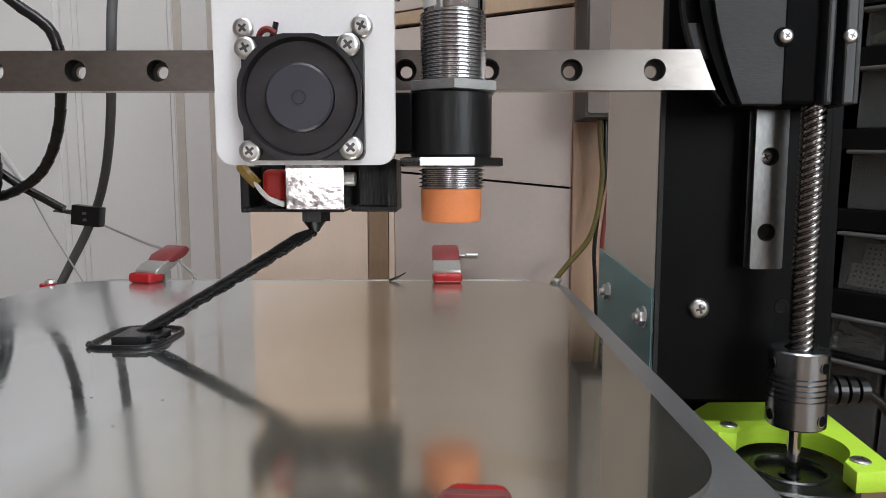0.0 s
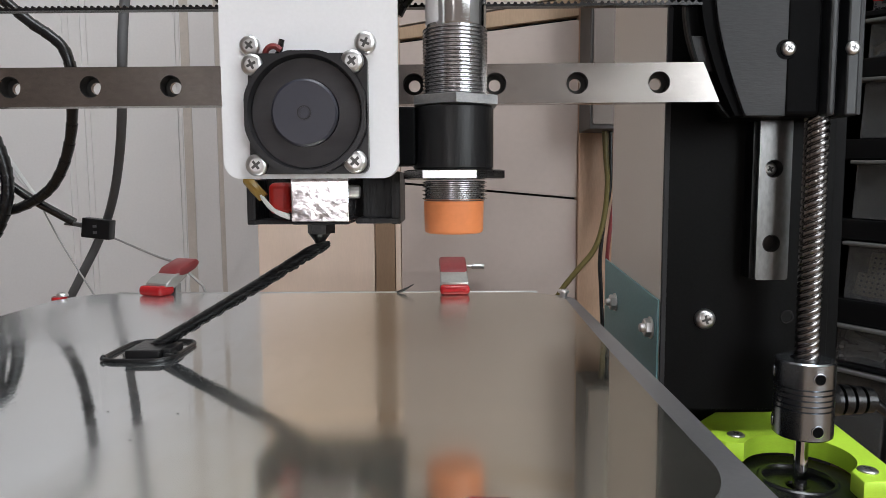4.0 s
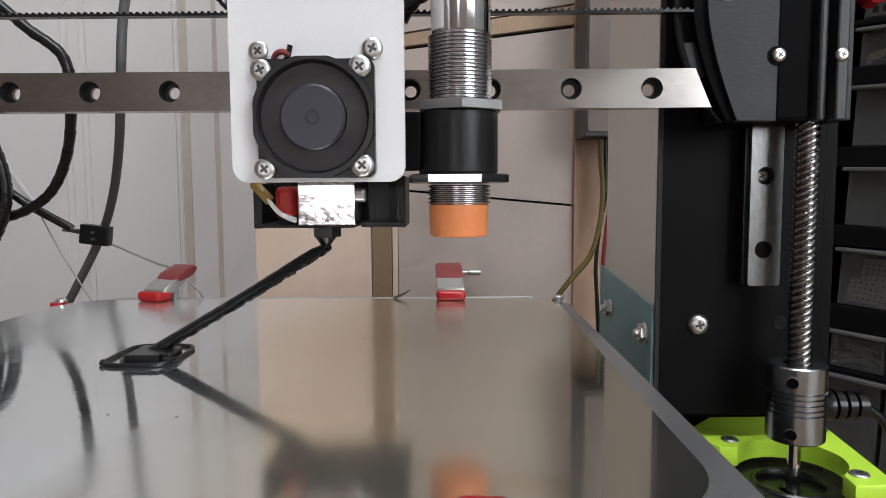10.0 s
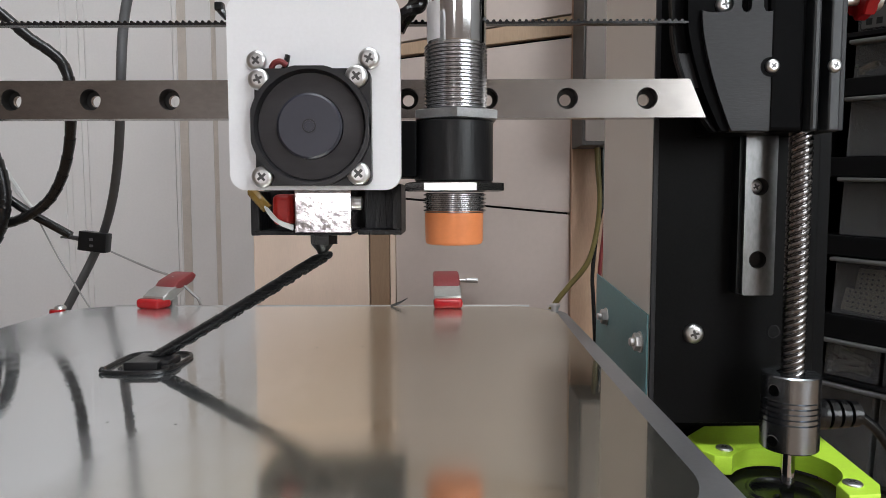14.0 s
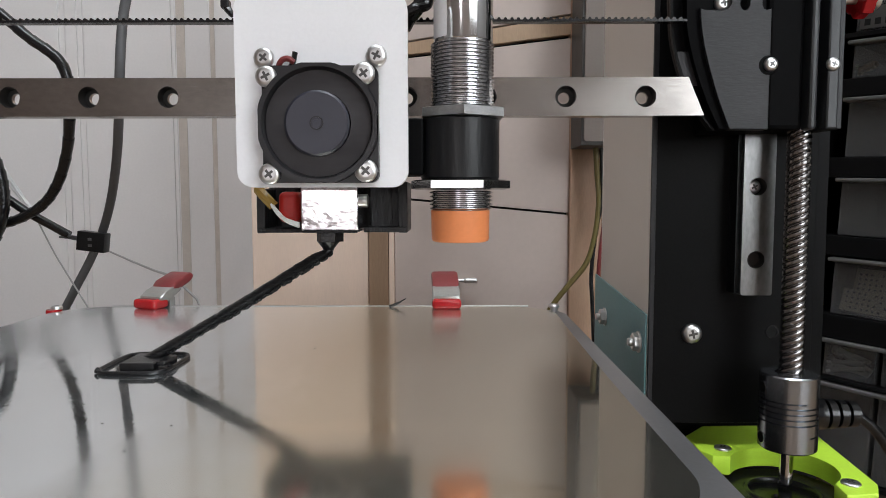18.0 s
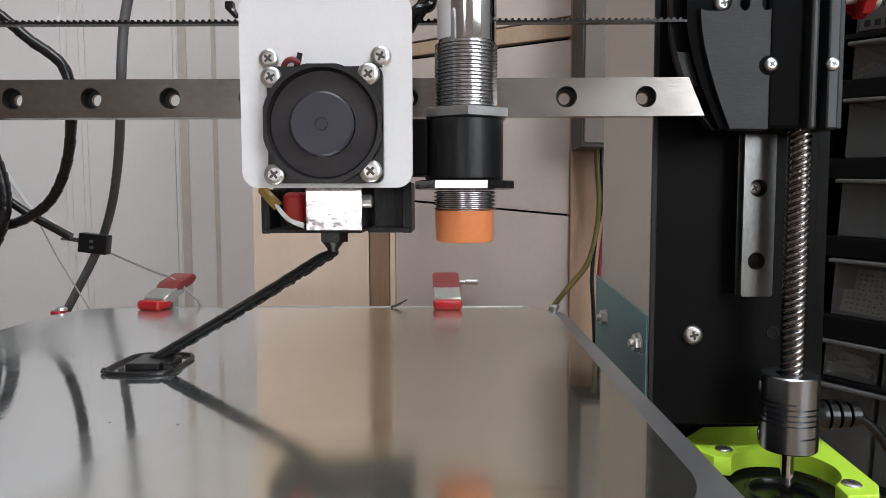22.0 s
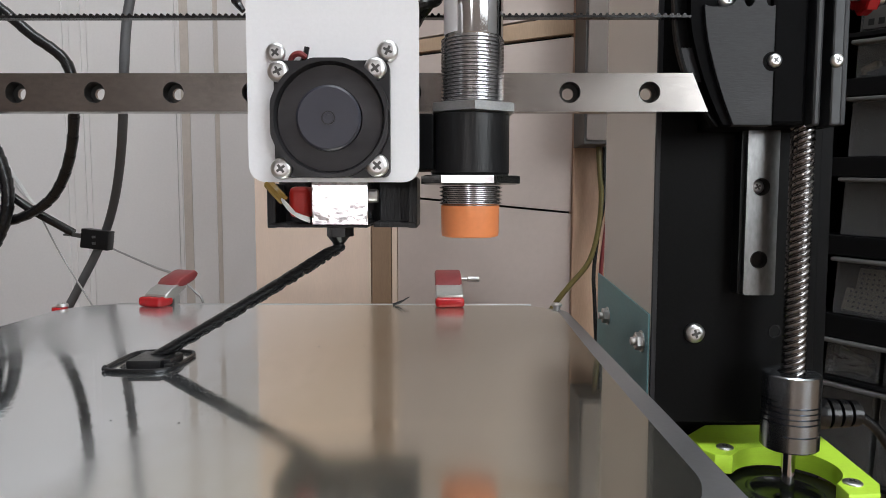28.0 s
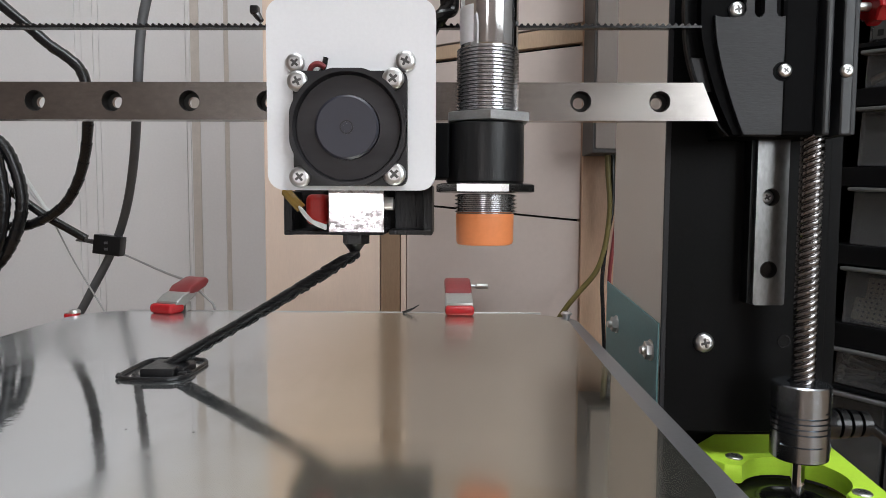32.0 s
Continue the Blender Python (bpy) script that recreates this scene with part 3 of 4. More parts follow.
CLIPS = [spring_clip(-129.5, 286.5, BZ, -22, 1.0, "red and grey spring clamp, turned askew on the bed's back edge"),
         spring_clip(0.3, 286.5, BZ, 3, 1.0, "red and grey spring clamp gripping the bed's back edge"),
         spring_clip(4.0, 81.4, BZ, 176, 0.72, "red and grey spring clamp gripping the bed's front edge", 6.9)]

# a curl of waste filament by the back edge
single("filament_curl", join(tube([(-25, 289, BZ + 0.4), (-22, 289, BZ + 1.2), (-19, 289, BZ + 3.0), (-17.6, 289, BZ + 3.8)], lambda t: 0.6 * (1 - 0.7 * t), 6), tube([(-24.5, 288.5, BZ + 0.5), (-22, 288, BZ + 1.6), (-20.5, 288, BZ + 2.2)], 0.5, 6)), M_PRINT, (-24, 289, BZ), "small curl of black waste filament on the bed's edge", "filament scrap")

# ---- upright with rail, lead screw and motor ----
up = thing("machine_upright", (101, 270, 0), "tall upright with a satin black front and grey-beige side", "machine frame")
part("front_board", box(73.3, 131, 230, 236, 66.3, 420, 0.5), M_BLACK_PLATE, up, "satin black front board")
part("side_board", box(73.3, 84, 236.3, 304, 0, 420), M_SIDE, up)
part("side_facing", box(72.4, 73.2, 231.0, 304.2, 0, 420), M_SIDE, up, "glossy grey-beige facing")
part("edge_band", box(72.5, 74.2, 229.7, 230.9, 66.5, 420, 0.15), M_BAND, up, "narrow dark grey edge band")
part("foot_board", box(84.2, 150, 257, 262, 0, 300, 0.5), M_BLACK_PLATE, up)
screw(up, 87.8, 230, 99.2, 3.6, turn=0.25)
# Uncut bore; its inner shade is a dark disc on the board.
part("bore", lathe([(0, -0.1), (1.7, -0.1), (1.9, 0.02), (0, 0.02)], (116.7, 230, 99.8), "y", 20), M_BLACK_GAP, up, "flat dark disc for the shade of a small bore")
part("bore_rim", lathe([(1.9, 0), (2.4, 0), (2.3, -0.35), (1.9, -0.35), (1.9, 0)], (116.7, 230, 99.8), "y", 20), M_BLACK_SMOOTH, up)
tb = thing("teal_bracket", (71, 270, 60), "teal sheet bracket bolted to the upright's side", "bracket")
part("bracket_sheet", prism([(230.9, 60), (313, 60), (313, 111.4), (230.9, 105.8)], 71.6, 72.3, "x", 0.2), M_TEAL, tb, "teal painted sheet")
for cy in (291.5, 238.0):
    hexagon(tb, "nut", 71.5, cy, 94.4, 3.4, -2.6, 0, "x", M_ZINC, 0.3)
    part("bolt_end", lathe([(0, -4.2), (1.3, -4.2), (1.6, -3.8), (1.6, 0), (0, 0)], (71.5, cy, 94.4), "x", 16), M_ZINC, tb)
    part("washer", lathe([(0, -0.5), (4, -0.5), (4, 0), (0, 0)], (71.5, cy, 94.4), "x", 24), M_ZINC, tb)

pb = thing("terminal_box", (98, 430, 180), "dark box with a glossy grey front fixed on the cabinet's post", "electrical box")
part("box_shell", box(84.0, 118, 415, WALL_Y - 2.2, 180.0, 330, 0.5), M_BOX_SHELL, pb, "dull dark grey shell")
part("front_panel", prism(rounded(85.6, 116.5, 182.6, 327, 1.2, 5), 413.6, 414.9, "y", 0.2), M_BOX_FRONT, pb, "glossy grey front panel")

zr = thing("vertical_rail", (106.4, 226, 114), "short steel linear rail screwed to the black upright", "linear rail")
cz = [151.3 + 25 * k for k in range(-1, 6)]
front = plate_with_holes([(101.4, 114.6), (102, 114.0), (111.6, 114.0), (112.2, 114.6), (112.2, 300), (101.4, 300)], [circle(106.4, z, 3.0, 28) for z in cz], 222, 226.4)
back = plate_with_holes([(101.4, 114.6), (102, 114.0), (111.6, 114.0), (112.2, 114.6), (112.2, 300), (101.4, 300)], [circle(106.4, z, 1.8, 20) for z in cz], 226.4, 229.9)
part("rail_bar", join(front, back), M_ZSTEEL, zr, "ground steel bar", smooth=False)
part("rail_groove", box(100.1, 101.3, 224, 229.9, 114.4, 300), M_BLACK_SMOOTH, zr)
for z in cz[:2]:
    part("counterbore", lathe([(0, 226.3), (2.95, 226.3), (2.95, 222.2), (3.01, 222.2), (3.01, 226.38), (0, 226.38)], (106.4, 0, z), "y", 28), M_BORE, zr, "dark lining for the shade in the counterbore")
for z in (cz[1],):
    screw(zr, 106.4, 226.2, z, 2.5, turn=0.5)

ls = thing("lead_screw", (114.6, 212, 60), "shiny multi-start threaded lead screw", "lead screw")
bm = bmesh.new()
rings = []
for i in range(920):
    z = 88 + i * 0.1
    ring = []
    for k in range(40):
        a = 2 * math.pi * k / 40
        p = (z / 2.22 - a / (2 * math.pi) * 4) % 1.0
        rise = min(1.0, max(0.0, 5.0 * (0.5 - abs(p - 0.5)) - 0.35))
        r = 3.05 + 0.65 * rise * rise * (3 - 2 * rise)
        ring.append(bm.verts.new((114.6 + r * math.cos(a), 212 + r * math.sin(a), z)))
    rings.append(ring)
for a, b in zip(rings, rings[1:]):
    for k in range(40):
        bm.faces.new((a[k], a[(k + 1) % 40], b[(k + 1) % 40], b[k]))
part("thread", bm, M_LEAD, ls)
part("screw_end", lathe([(0, 88.1), (3.2, 86), (3.2, 90), (0, 90)], (114.6, 212, 0), "z", 20), M_THREAD, ls)

cp = thing("shaft_coupler", (114.2, 212, 62), "turned aluminium shaft coupler with slits and set screws", "coupler")
prof = [(0, 64.4), (8.6, 64.4), (9.1, 64.9)]
for z in (70.0, 74.1, 75.9, 77.7, 79.5, 81.2):
    prof += [(9.1, z - 0.28), (7.6, z - 0.25), (7.6, z + 0.25), (9.1, z + 0.28)]
prof += [(9.1, 89.2), (8.6, 89.7), (4.4, 89.7), (4.2, 88), (0, 88)]
bm = lathe(prof, (114.2, 212, 0), "z", 72)
for v in bm.verts:
    # the first and the last cut run only part of the way round
    rad = Vector((v.co.x - 114.2, v.co.y - 212))
    ang = math.degrees(math.atan2(rad.x, -rad.y)) % 360
    uncut = (abs(v.co.z - 81.2) < 0.3 and 91 < ang < 200) or (abs(v.co.z - 70.0) < 0.3 and not 108 < ang < 190)
    if uncut and rad.length > 7:
        rad = rad * (9.1 / rad.length)
        v.co.x, v.co.y = 114.2 + rad.x, 212 + rad.y
part("coupler_body", bm, M_COUPLER, cp)
for ang in (0, -110):
    for z in (85.0, 68.0):
        a = radians(ang)
        # The hole is not cut: a black disc carries its inner shade.
        bm = lathe([(0, 0.05), (1.9, 0.05), (1.95, 0.0), (1.95, -1.0), (0, -1.0)], (0, 0, 0), "y", 20)
        for v in bm.verts:
            v.co = Vector((v.co.x, -v.co.y - 9.09, v.co.z))
        bmesh.ops.rotate(bm, cent=(0, 0, 0), matrix=Matrix.Rotation(a, 3, "Z"), verts=bm.verts[:])
        bmesh.ops.translate(bm, vec=(114.2, 212, z), verts=bm.verts[:])
        pin = part("screw_hole_disc", bm, M_SHADED_BLACK, cp, "flat black disc for the shaded set screw hole")
        rim_ring = lathe([(1.75, 0.16), (2.05, 0.1), (2.05, 0.0), (1.75, 0.0), (1.75, 0.16)], (0, 0, 0), "y", 20)
        for v in rim_ring.verts:
            v.co = Vector((v.co.x, -v.co.y - 9.09, v.co.z))
        bmesh.ops.rotate(rim_ring, cent=(0, 0, 0), matrix=Matrix.Rotation(a, 3, "Z"), verts=rim_ring.verts[:])
        bmesh.ops.translate(rim_ring, vec=(114.2, 212, z), verts=rim_ring.verts[:])
        part("socket_rim", rim_ring, M_COUPLER, pin, "bright chamfer of the hole")
sh = thing("motor_shaft", (114.2, 212, 40), "thin steel motor shaft", "shaft")
part("shaft", lathe([(0, 36.2), (2.2, 36.2), (2.2, 64.3), (0, 64.3)], (114.2, 212, 0), "z", 24), M_CHROME, sh)
mo = thing("stepper_motor", (114.2, 213, 0), "black stepper motor with a round collar", "motor")
part("motor_body", box(93.0, 135.4, 192, 234, 0, 36, 2), M_BLACK_SMOOTH, mo)
part("collar", lathe([(3.0, 36.1), (20.4, 36.1), (20.4, 47.6), (19.6, 48.4), (12.4, 48.4), (11.8, 48.9), (11.0, 48.9), (10.4, 48.2), (10.2, 46.4), (3.6, 46.0), (3.0, 45.4), (3.0, 36.1)], (114.0, 213, 0), "z", 48), M_RUBBER, mo, "round black collar")
gm = thing("motor_mount", (114, 222, 50.6), "lime green printed motor mount screwed over the motor", "motor mount")
arc = [(114 + 16.7 * math.cos(radians(a)), 213 + 16.7 * math.sin(radians(a))) for a in range(150, -66, -9)]
outline = [(91.5, 242.7), (102, 253.8), (137, 254.8), (142, 246), (136.6, 198.6), (132.4, 191.6), (122.2, 190.6)] + arc[::-1] + [(98.6, 221.6), (94, 222.7), (91.2, 227)]
part("mount_plate", prism(outline, 50.6, 57.2, "z", 0.45), M_LIME, gm)
for cx, cy in ((100.0, 229.2), (128.2, 199.0)):
    screw(gm, cx, cy, 57.2, 3.0, "z", 1, h=0.9)

# ---- gantry ----
ga = thing("gantry_rail", (0, 211, 171), "ground steel linear rail with a row of counterbored holes", "linear rail")
hx = [63.1 - 25.15 * k for k in range(12)]
edge = [(-230, 171), (81.7, 171), (76.5, 183), (-230, 183)]
front = plate_with_holes(edge, [circle(x, 177, 3.35, 28) for x in hx], 207, 211.2)
back = plate_with_holes(edge, [circle(x, 177, 1.85, 20) for x in hx], 211.2, 212.6)
part("rail_bar", join(front, back), M_STEEL, ga, "ground steel bar", smooth=False)
for x in hx[:10]:
    part("counterbore", lathe([(1.87, 211.1), (3.3, 211.1), (3.3, 207.25), (3.36, 207.25), (3.36, 211.18), (1.87, 211.18), (1.87, 211.1)], (x, 0, 177), "y", 28), M_BORE, ga, "dark lining for the shade in the counterbore")
bl = thing("toothed_belt", (-70, 205, 199), "black toothed drive belt", "belt")
part("belt_band", box(-230, 74.5, 203.8, 207, 199.3, 200.0), M_RUBBER, bl)
teeth = bmesh.new()
for k in range(152):
    x = -229.5 + 2.0 * k
    prism([(x - 0.6, 200.0), (x + 0.6, 200.0), (x + 0.4, 200.5), (x + 0.15, 200.65), (x - 0.15, 200.65), (x - 0.4, 200.5)], 203.8, 207, bm=teeth)
tagged(part("belt_teeth", teeth, M_RUBBER, bl), kind="stuff")

ca = thing("z_carriage", (100, 210, 166), "black printed carriage block riding on the lead screw", "carriage")
def bend(pts, n=6):
    return [(p.x, p.y) for p in spline([(x, z, 0) for x, z in pts], n)]


rim = bend([(84.6, 166.4), (81.4, 170.4), (77.0, 177.6), (73.5, 185.8), (71.2, 195), (70.4, 206)]) + [(70.4, 250)]
brow = bend([(86.0, 166.5), (81.2, 176.9), (77.6, 187.3), (75.3, 197), (74.8, 206)]) + [(74.8, 250)]
brink = bend([(88.7, 166.3), (86.0, 173), (83.4, 180.4), (81.0, 188.6), (79.4, 196), (78.6, 203.4)])
part("carriage_body", box(86.5, 124, 211.1, 229, 166.6, 250, 0.4), M_SHADED_BLACK, ca)
part("back_sheet", prism([(124, 166.6), (124, 250)] + rim[::-1], 209.2, 211, "y"), M_SHADED_BLACK, ca)
part("rim_wall", prism(rim + [(71.2, 250)] + [(x + 0.8, z) for x, z in rim[-2::-1]], 207.6, 209.1, "y"), M_BLACK_PLATE, ca, "thin raised black rim")
part("step_face", prism(bend([(75.6, 180.5), (73.9, 185.6), (72.3, 191)]) + [(76.6, 191), (77.6, 187.6), (79.8, 180.5)], 208.0, 209.2, "y", 0.2), M_BLACK_PRINT, ca, "small charcoal step")
part("curved_wall", prism(brow + [(79.4, 250)] + [(x + 0.4, z) for x, z in brink[::-1]], 205.6, 209.2, "y", 0.4), M_SHADED_BLACK, ca, "smooth curved black wall")
top_edge = [(100.6, 166.3), (100.6, 203.2), (99.2, 202.4), (98, 202.6), (97.2, 204), (97, 250), (94.4, 250), (94.2, 204), (93.4, 202.6), (92.3, 202.1), (91.2, 202.6), (90.4, 204), (90.2, 250), (88.8, 250), (88.6, 204.5), (87.6, 203), (85.5, 202.2), (81, 202.3), (79.5, 202.9)]
part("face_block", prism(top_edge + brink[::-1], 204, 209.2, "y", 0.35), M_FACE_PRINT, ca, "black printed block with fine layer lines")
part("pocket_floor", box(79.6, 100.4, 207.6, 209.3, 202, 250), M_SHADED_BLACK, ca)
part("nut_housing", box(100.8, 112.8, 206.8, 213.4, 166.4, 250, 1.5), M_SHADED_BLACK, ca, "smooth black nut housing")
part("rib", box(113.0, 115.7, 204, 213.4, 166.3, 250, 0.9), M_LIT_PRINT, ca)
part("side_strip", box(118.4, 122.3, 204, 213.4, 166.3, 250, 0.7), M_LIT_PRINT, ca)
part("side_wall", box(122.4, 124.2, 205.4, 213.4, 166.6, 250, 0.3), M_BLACK_PRINT, ca)
# Shadow beside the screw head, drawn as a flat black disc.
part("screw_shadow", lathe([(0, -0.05), (2.9, -0.05), (3.1, 0.1), (0, 0.1)], (100.0, 204, 186.0), "y", 24), M_SHADED_BLACK, ca, "dark disc for the shadow left of the screw")
screw(ca, 100.6, 203.95, 186.2, 2.15, turn=0.9)
screw(ca, 119.8, 204, 186.2, 2.1, turn=1.2)
screw(ca, 86.6, 207.5, 205.6, 2.7, turn=0.2)
bm = lathe([(0, -2.2), (5.6, -2.2), (6.2, -1.6), (6.2, 1.6), (5.6, 2.2), (0, 2.2)], (139.4, 223, 211.6), "x", 24)
for v in bm.verts:
    d = Vector((0, v.co.y - 223, v.co.z - 211.6))
    if d.length > 4:
        v.co += d.normalized() * (0.55 * math.sin(8 * math.atan2(d.z, d.y)))
part("thumb_knob", bm, M_RED, ca, "red ridged plastic thumb knob")
part("knob_screw", lathe([(0, -14), (1.5, -14), (1.5, 3), (2.8, 3), (3.0, 5.5), (0, 6)], (139, 223, 211), "x", 16), M_ZINC, ca, "bright screw through the knob")

# ---- print head ----
hd = thing("print_head", (-34, 187, 131), "print head with white plate, black fan and heater block", "print head")
hole = [(-34.4 + 14.6 * math.cos(radians(a)), 163.6 + 14.6 * math.sin(radians(a))) for a in range(0, 360, 10)]
part("face_plate", prism(rounded(-56.5, -12.6, 147.9, 197.0, 4.2, 12), 165, 168.5, "y", 0.2), M_WHITE_PRINT, hd, "white plastic plate with round corners")
fan = part("fan_frame", plate_with_holes(rounded(-49.0, -19.8, 149.0, 178.2, 2.0, 4), [hole], 162.2, 164.9), M_BLACK_FAN, hd, "black square fan frame")
ring = [(a * min(1.0, 14.75 / max(abs(a * math.cos(radians(d))), abs(a * math.sin(radians(d))))), d) for d in range(0, 360, 4) for a in (15.25,)]
shroud = plate_with_holes([(-34.9 + q * math.cos(radians(d)), 163.8 + q * math.sin(radians(d))) for q, d in ring], [circle(-34.9, 163.8, 14.0, 60)], 160.3, 162.1)
part("fan_ring", shroud, M_BLACK_FAN, fan, "dark round shroud with flats")
part("fan_throat", lathe([(14.0, 160.3), (13.6, 161.4), (13.4, 163.6), (13.9, 163.6), (13.98, 160.6), (14.0, 160.3)], (-34.9, 0, 163.8), "y", 60), M_BLACK_FAN, fan, "sloping inner wall")
part("fan_back", lathe([(0, 164.6), (14.4, 164.6), (14.4, 164.95), (0, 164.95)], (-34.4, 0, 163.6), "y", 48), M_BLACK_SMOOTH, fan)
part("fan_hub", lathe([(0, 160.7), (0.9, 160.7), (0.9, 160.55), (1.3, 160.55), (1.3, 160.7), (7.6, 160.7), (8.2, 161.2), (8.2, 164.5), (0, 164.5)], (-35.1, 0, 163.8), "y", 48), M_FAN_HUB, fan, "smooth dark grey hub")
part("hub_emblem", lathe([(1.45, 160.55), (1.75, 160.55), (1.75, 160.72), (1.45, 160.72), (1.45, 160.55)], (-35.1, 0, 163.8), "y", 32), M_BLACK_FAN, fan)
part("fan_rotor", lathe([(8.3, 161.6), (13.3, 162.2), (13.3, 163.2), (8.3, 163.2), (8.3, 161.6)], (-34.9, 0, 163.8), "y", 64), M_FAN_BLUR, fan, "dark blades blurred by spinning")
for cx, cz_, r, wa, y in ((-48.9, 180.5, 2.6, 0, 164.7), (-20.4, 181.0, 2.75, 0, 164.7), (-47.7, 175.4, 2.7, 0, 161.9), (-23.3, 176.1, 2.85, 0, 161.9), (-47.3, 151.2, 2.75, 0, 161.9), (-23.0, 152.0, 2.95, 0, 161.9)):
    screw(hd, cx, y, cz_, r, washer=wa, turn=0.3 + 0.5 * cx % 1.0, h=1.2)
part("red_wire", tube([(-44.6, 164.4, 176.6), (-44.9, 163.6, 178.2), (-44.0, 162.9, 179.6), (-42.4, 162.8, 180.0), (-41.0, 163.4, 179.2)], 0.75, 8), M_RED_DULL, hd, "red fan wire")
part("black_wire", tube([(-42.6, 164.4, 177.6), (-41.4, 163.8, 179.2), (-40.8, 163.9, 181.8)], 0.7, 8), M_RUBBER, hd, "black fan wire")
part("heat_sink", lathe([(0, 150), (10.5, 150), (10.5, 190), (0, 190)], (-35.5, 184.5, 0), "z", 32), M_ALU, hd)
part("heater_block", box(-43.7, -27.7, 181, 203, 136, 148.6, 0.3), M_BLOCK, hd, "bright cast aluminium heater block")
# Added black sheet, so that the underside mirrors dark in the bed.
part("underside_dark_sheet", box(-43.5, -27.9, 181.4, 203, 135.3, 135.95, 0.2), M_BLACK_SMOOTH, hd, "black sheet added to darken the block's underside")
part("block_screw", lathe([(0, 0), (1.9, 0), (1.9, 2.2), (1.3, 2.5), (0, 2.5)], (-27.7, 187, 144.3), "x", 16), M_ZINC, hd)
part("duct_back", box(-58.6, -14.4, 204, 214, 135.2, 150, 0.5), M_ROUGH_PRINT, hd, "black printed housing with rough layers")
part("duct_floor", box(-58.6, -44, 190, 204, 134.9, 136.2, 0.4), M_ROUGH_PRINT, hd)
part("duct_floor", box(-27.2, -14.4, 190, 204, 135.0, 136.6, 0.4), M_ROUGH_PRINT, hd)
part("duct_side", box(-59.0, -56.4, 191, 212, 134.7, 148, 0.4), M_ROUGH_PRINT, hd)
part("duct_side", box(-17.0, -14.2, 191, 212, 134.8, 150, 0.4), M_ROUGH_PRINT, hd)
part("duct_wall", box(-26, -17, 199, 203, 136, 150, 0.3), M_ROUGH_PRINT, hd)
part("carriage_block", box(-50, -20, 195, 206.6, 155, 200, 1), M_BLACK_PRINT, hd)
part("silicone_boot", box(-51.5, -45.3, 186, 199, 138, 147, 1.8, seg=3), M_RED_WIRE, hd, "red silicone boot")
part("amber_tape", tube([(-57, 186, 147.8), (-54.5, 184, 145.5), (-52, 184, 142.8)], 1.5, 8), M_YELLOW_TAPE, hd, "shiny amber tape")
for k in range(3):
    part("white_wire", tube([(-53 + 0.5 * k, 183.2 - 0.3 * k, 144.0 - 0.5 * k), (-50.3 + 0.6 * k, 182.2, 140.4 - 0.3 * k), (-47.5, 182, 138.3 + 0.3 * k), (-44.6, 183, 137.0 + 0.4 * k)], 0.45, 8), M_WHITE_WIRE, hd, "thin white wire")
part("nozzle", join(lathe([(0, 132.6), (3.9, 132.6), (3.9, 136.1), (0, 136.1)], (-36.4, 186, 0), "z", 6), lathe([(0, 129.6), (1.3, 129.7), (1.7, 130.6), (3.3, 132.7), (0, 132.7)], (-36.9, 186, 0), "z", 16)), M_PRINT, hd, "nozzle caked with black plastic")
part("cable_tie", tube([(-11.6, 198, 208), (-9.8, 197, 204.4), (-10.6, 198, 201.2), (-13.0, 199, 198.6)], 1.2, 8), M_RUBBER, hd, "black cable tie end")
part("cable_tie", join(tube([(-69.5, 200, 203.6), (-68.2, 198.5, 201.6), (-66.8, 198, 199.8)], lambda t: 1.5 - 0.7 * t, 8, 4), box(-70.4, -67.8, 197.4, 200.4, 202.0, 204.6, 0.5)), M_RUBBER, hd, "black cable tie end")
for k in range(4):
    part("bundled_wire", tube([(-18 + k, 197 + k, 199 - k), (-12.5 + 0.5 * k, 194 + 2 * k, 200.5 + 1.2 * k), (-8 - 0.8 * k, 196, 203 + 1.5 * k), (-9 + 2 * k, 197, 214), (-12 + k, 200, 240)], 1.5, 8), M_RUBBER, hd, "black wire of a bunch")

sn = thing("inductive_sensor", (1.4, 185, 132), "orange-tipped threaded inductive sensor in a black holder", "sensor")
part("cap", lathe([(0, 132.6), (7.4, 132.6), (8.0, 132.9), (8.25, 133.6), (8.4, 141.6), (0, 141.6)], (1.3, 185, 0), "z", 48), M_ORANGE, sn, "orange plastic cap")
part("lower_thread", lathe(ridges(8.2, 9.0, 141.7, 147.2, 1.1), (1.5, 185, 0), "z", 48), M_THREAD, sn, "bright plated thread")
hexagon(sn, "lower_nut", 1.3, 185, 0, 14.2, 147.5, 150.3, "z", M_NUT_DARK, -0.095, "dark plated hexagonal nut")
part("holder", lathe([(0, 150.4), (10.8, 150.4), (11.2, 150.8), (11.2, 166.8), (10.9, 167.1), (0, 167.1)], (1.2, 185, 0), "z", 48), M_HOLDER, sn, "smooth black printed holder")
part("holder_arm", box(-20, -9, 178, 200, 151.6, 167.0, 0.6), M_SHADED_BLACK, sn)
hexagon(sn, "upper_nut", 1.8, 185, 0, 13.0, 167.2, 170.2, "z", M_NUT, 0.54, "plated hexagonal nut")
part("upper_thread", lathe(ridges(8.25, 8.95, 170.3, 188.5, 1.0), (1.8, 185, 0), "z", 48), M_THREAD, sn, "bright plated thread")
part("tube_body", lathe([(0, 188.6), (8.2, 188.6), (8.3, 188.9), (8.3, 245), (0, 245)], (2.1, 185, 0), "z", 64), M_TUBE, sn, "polished chrome tube")
lab = bmesh.new()
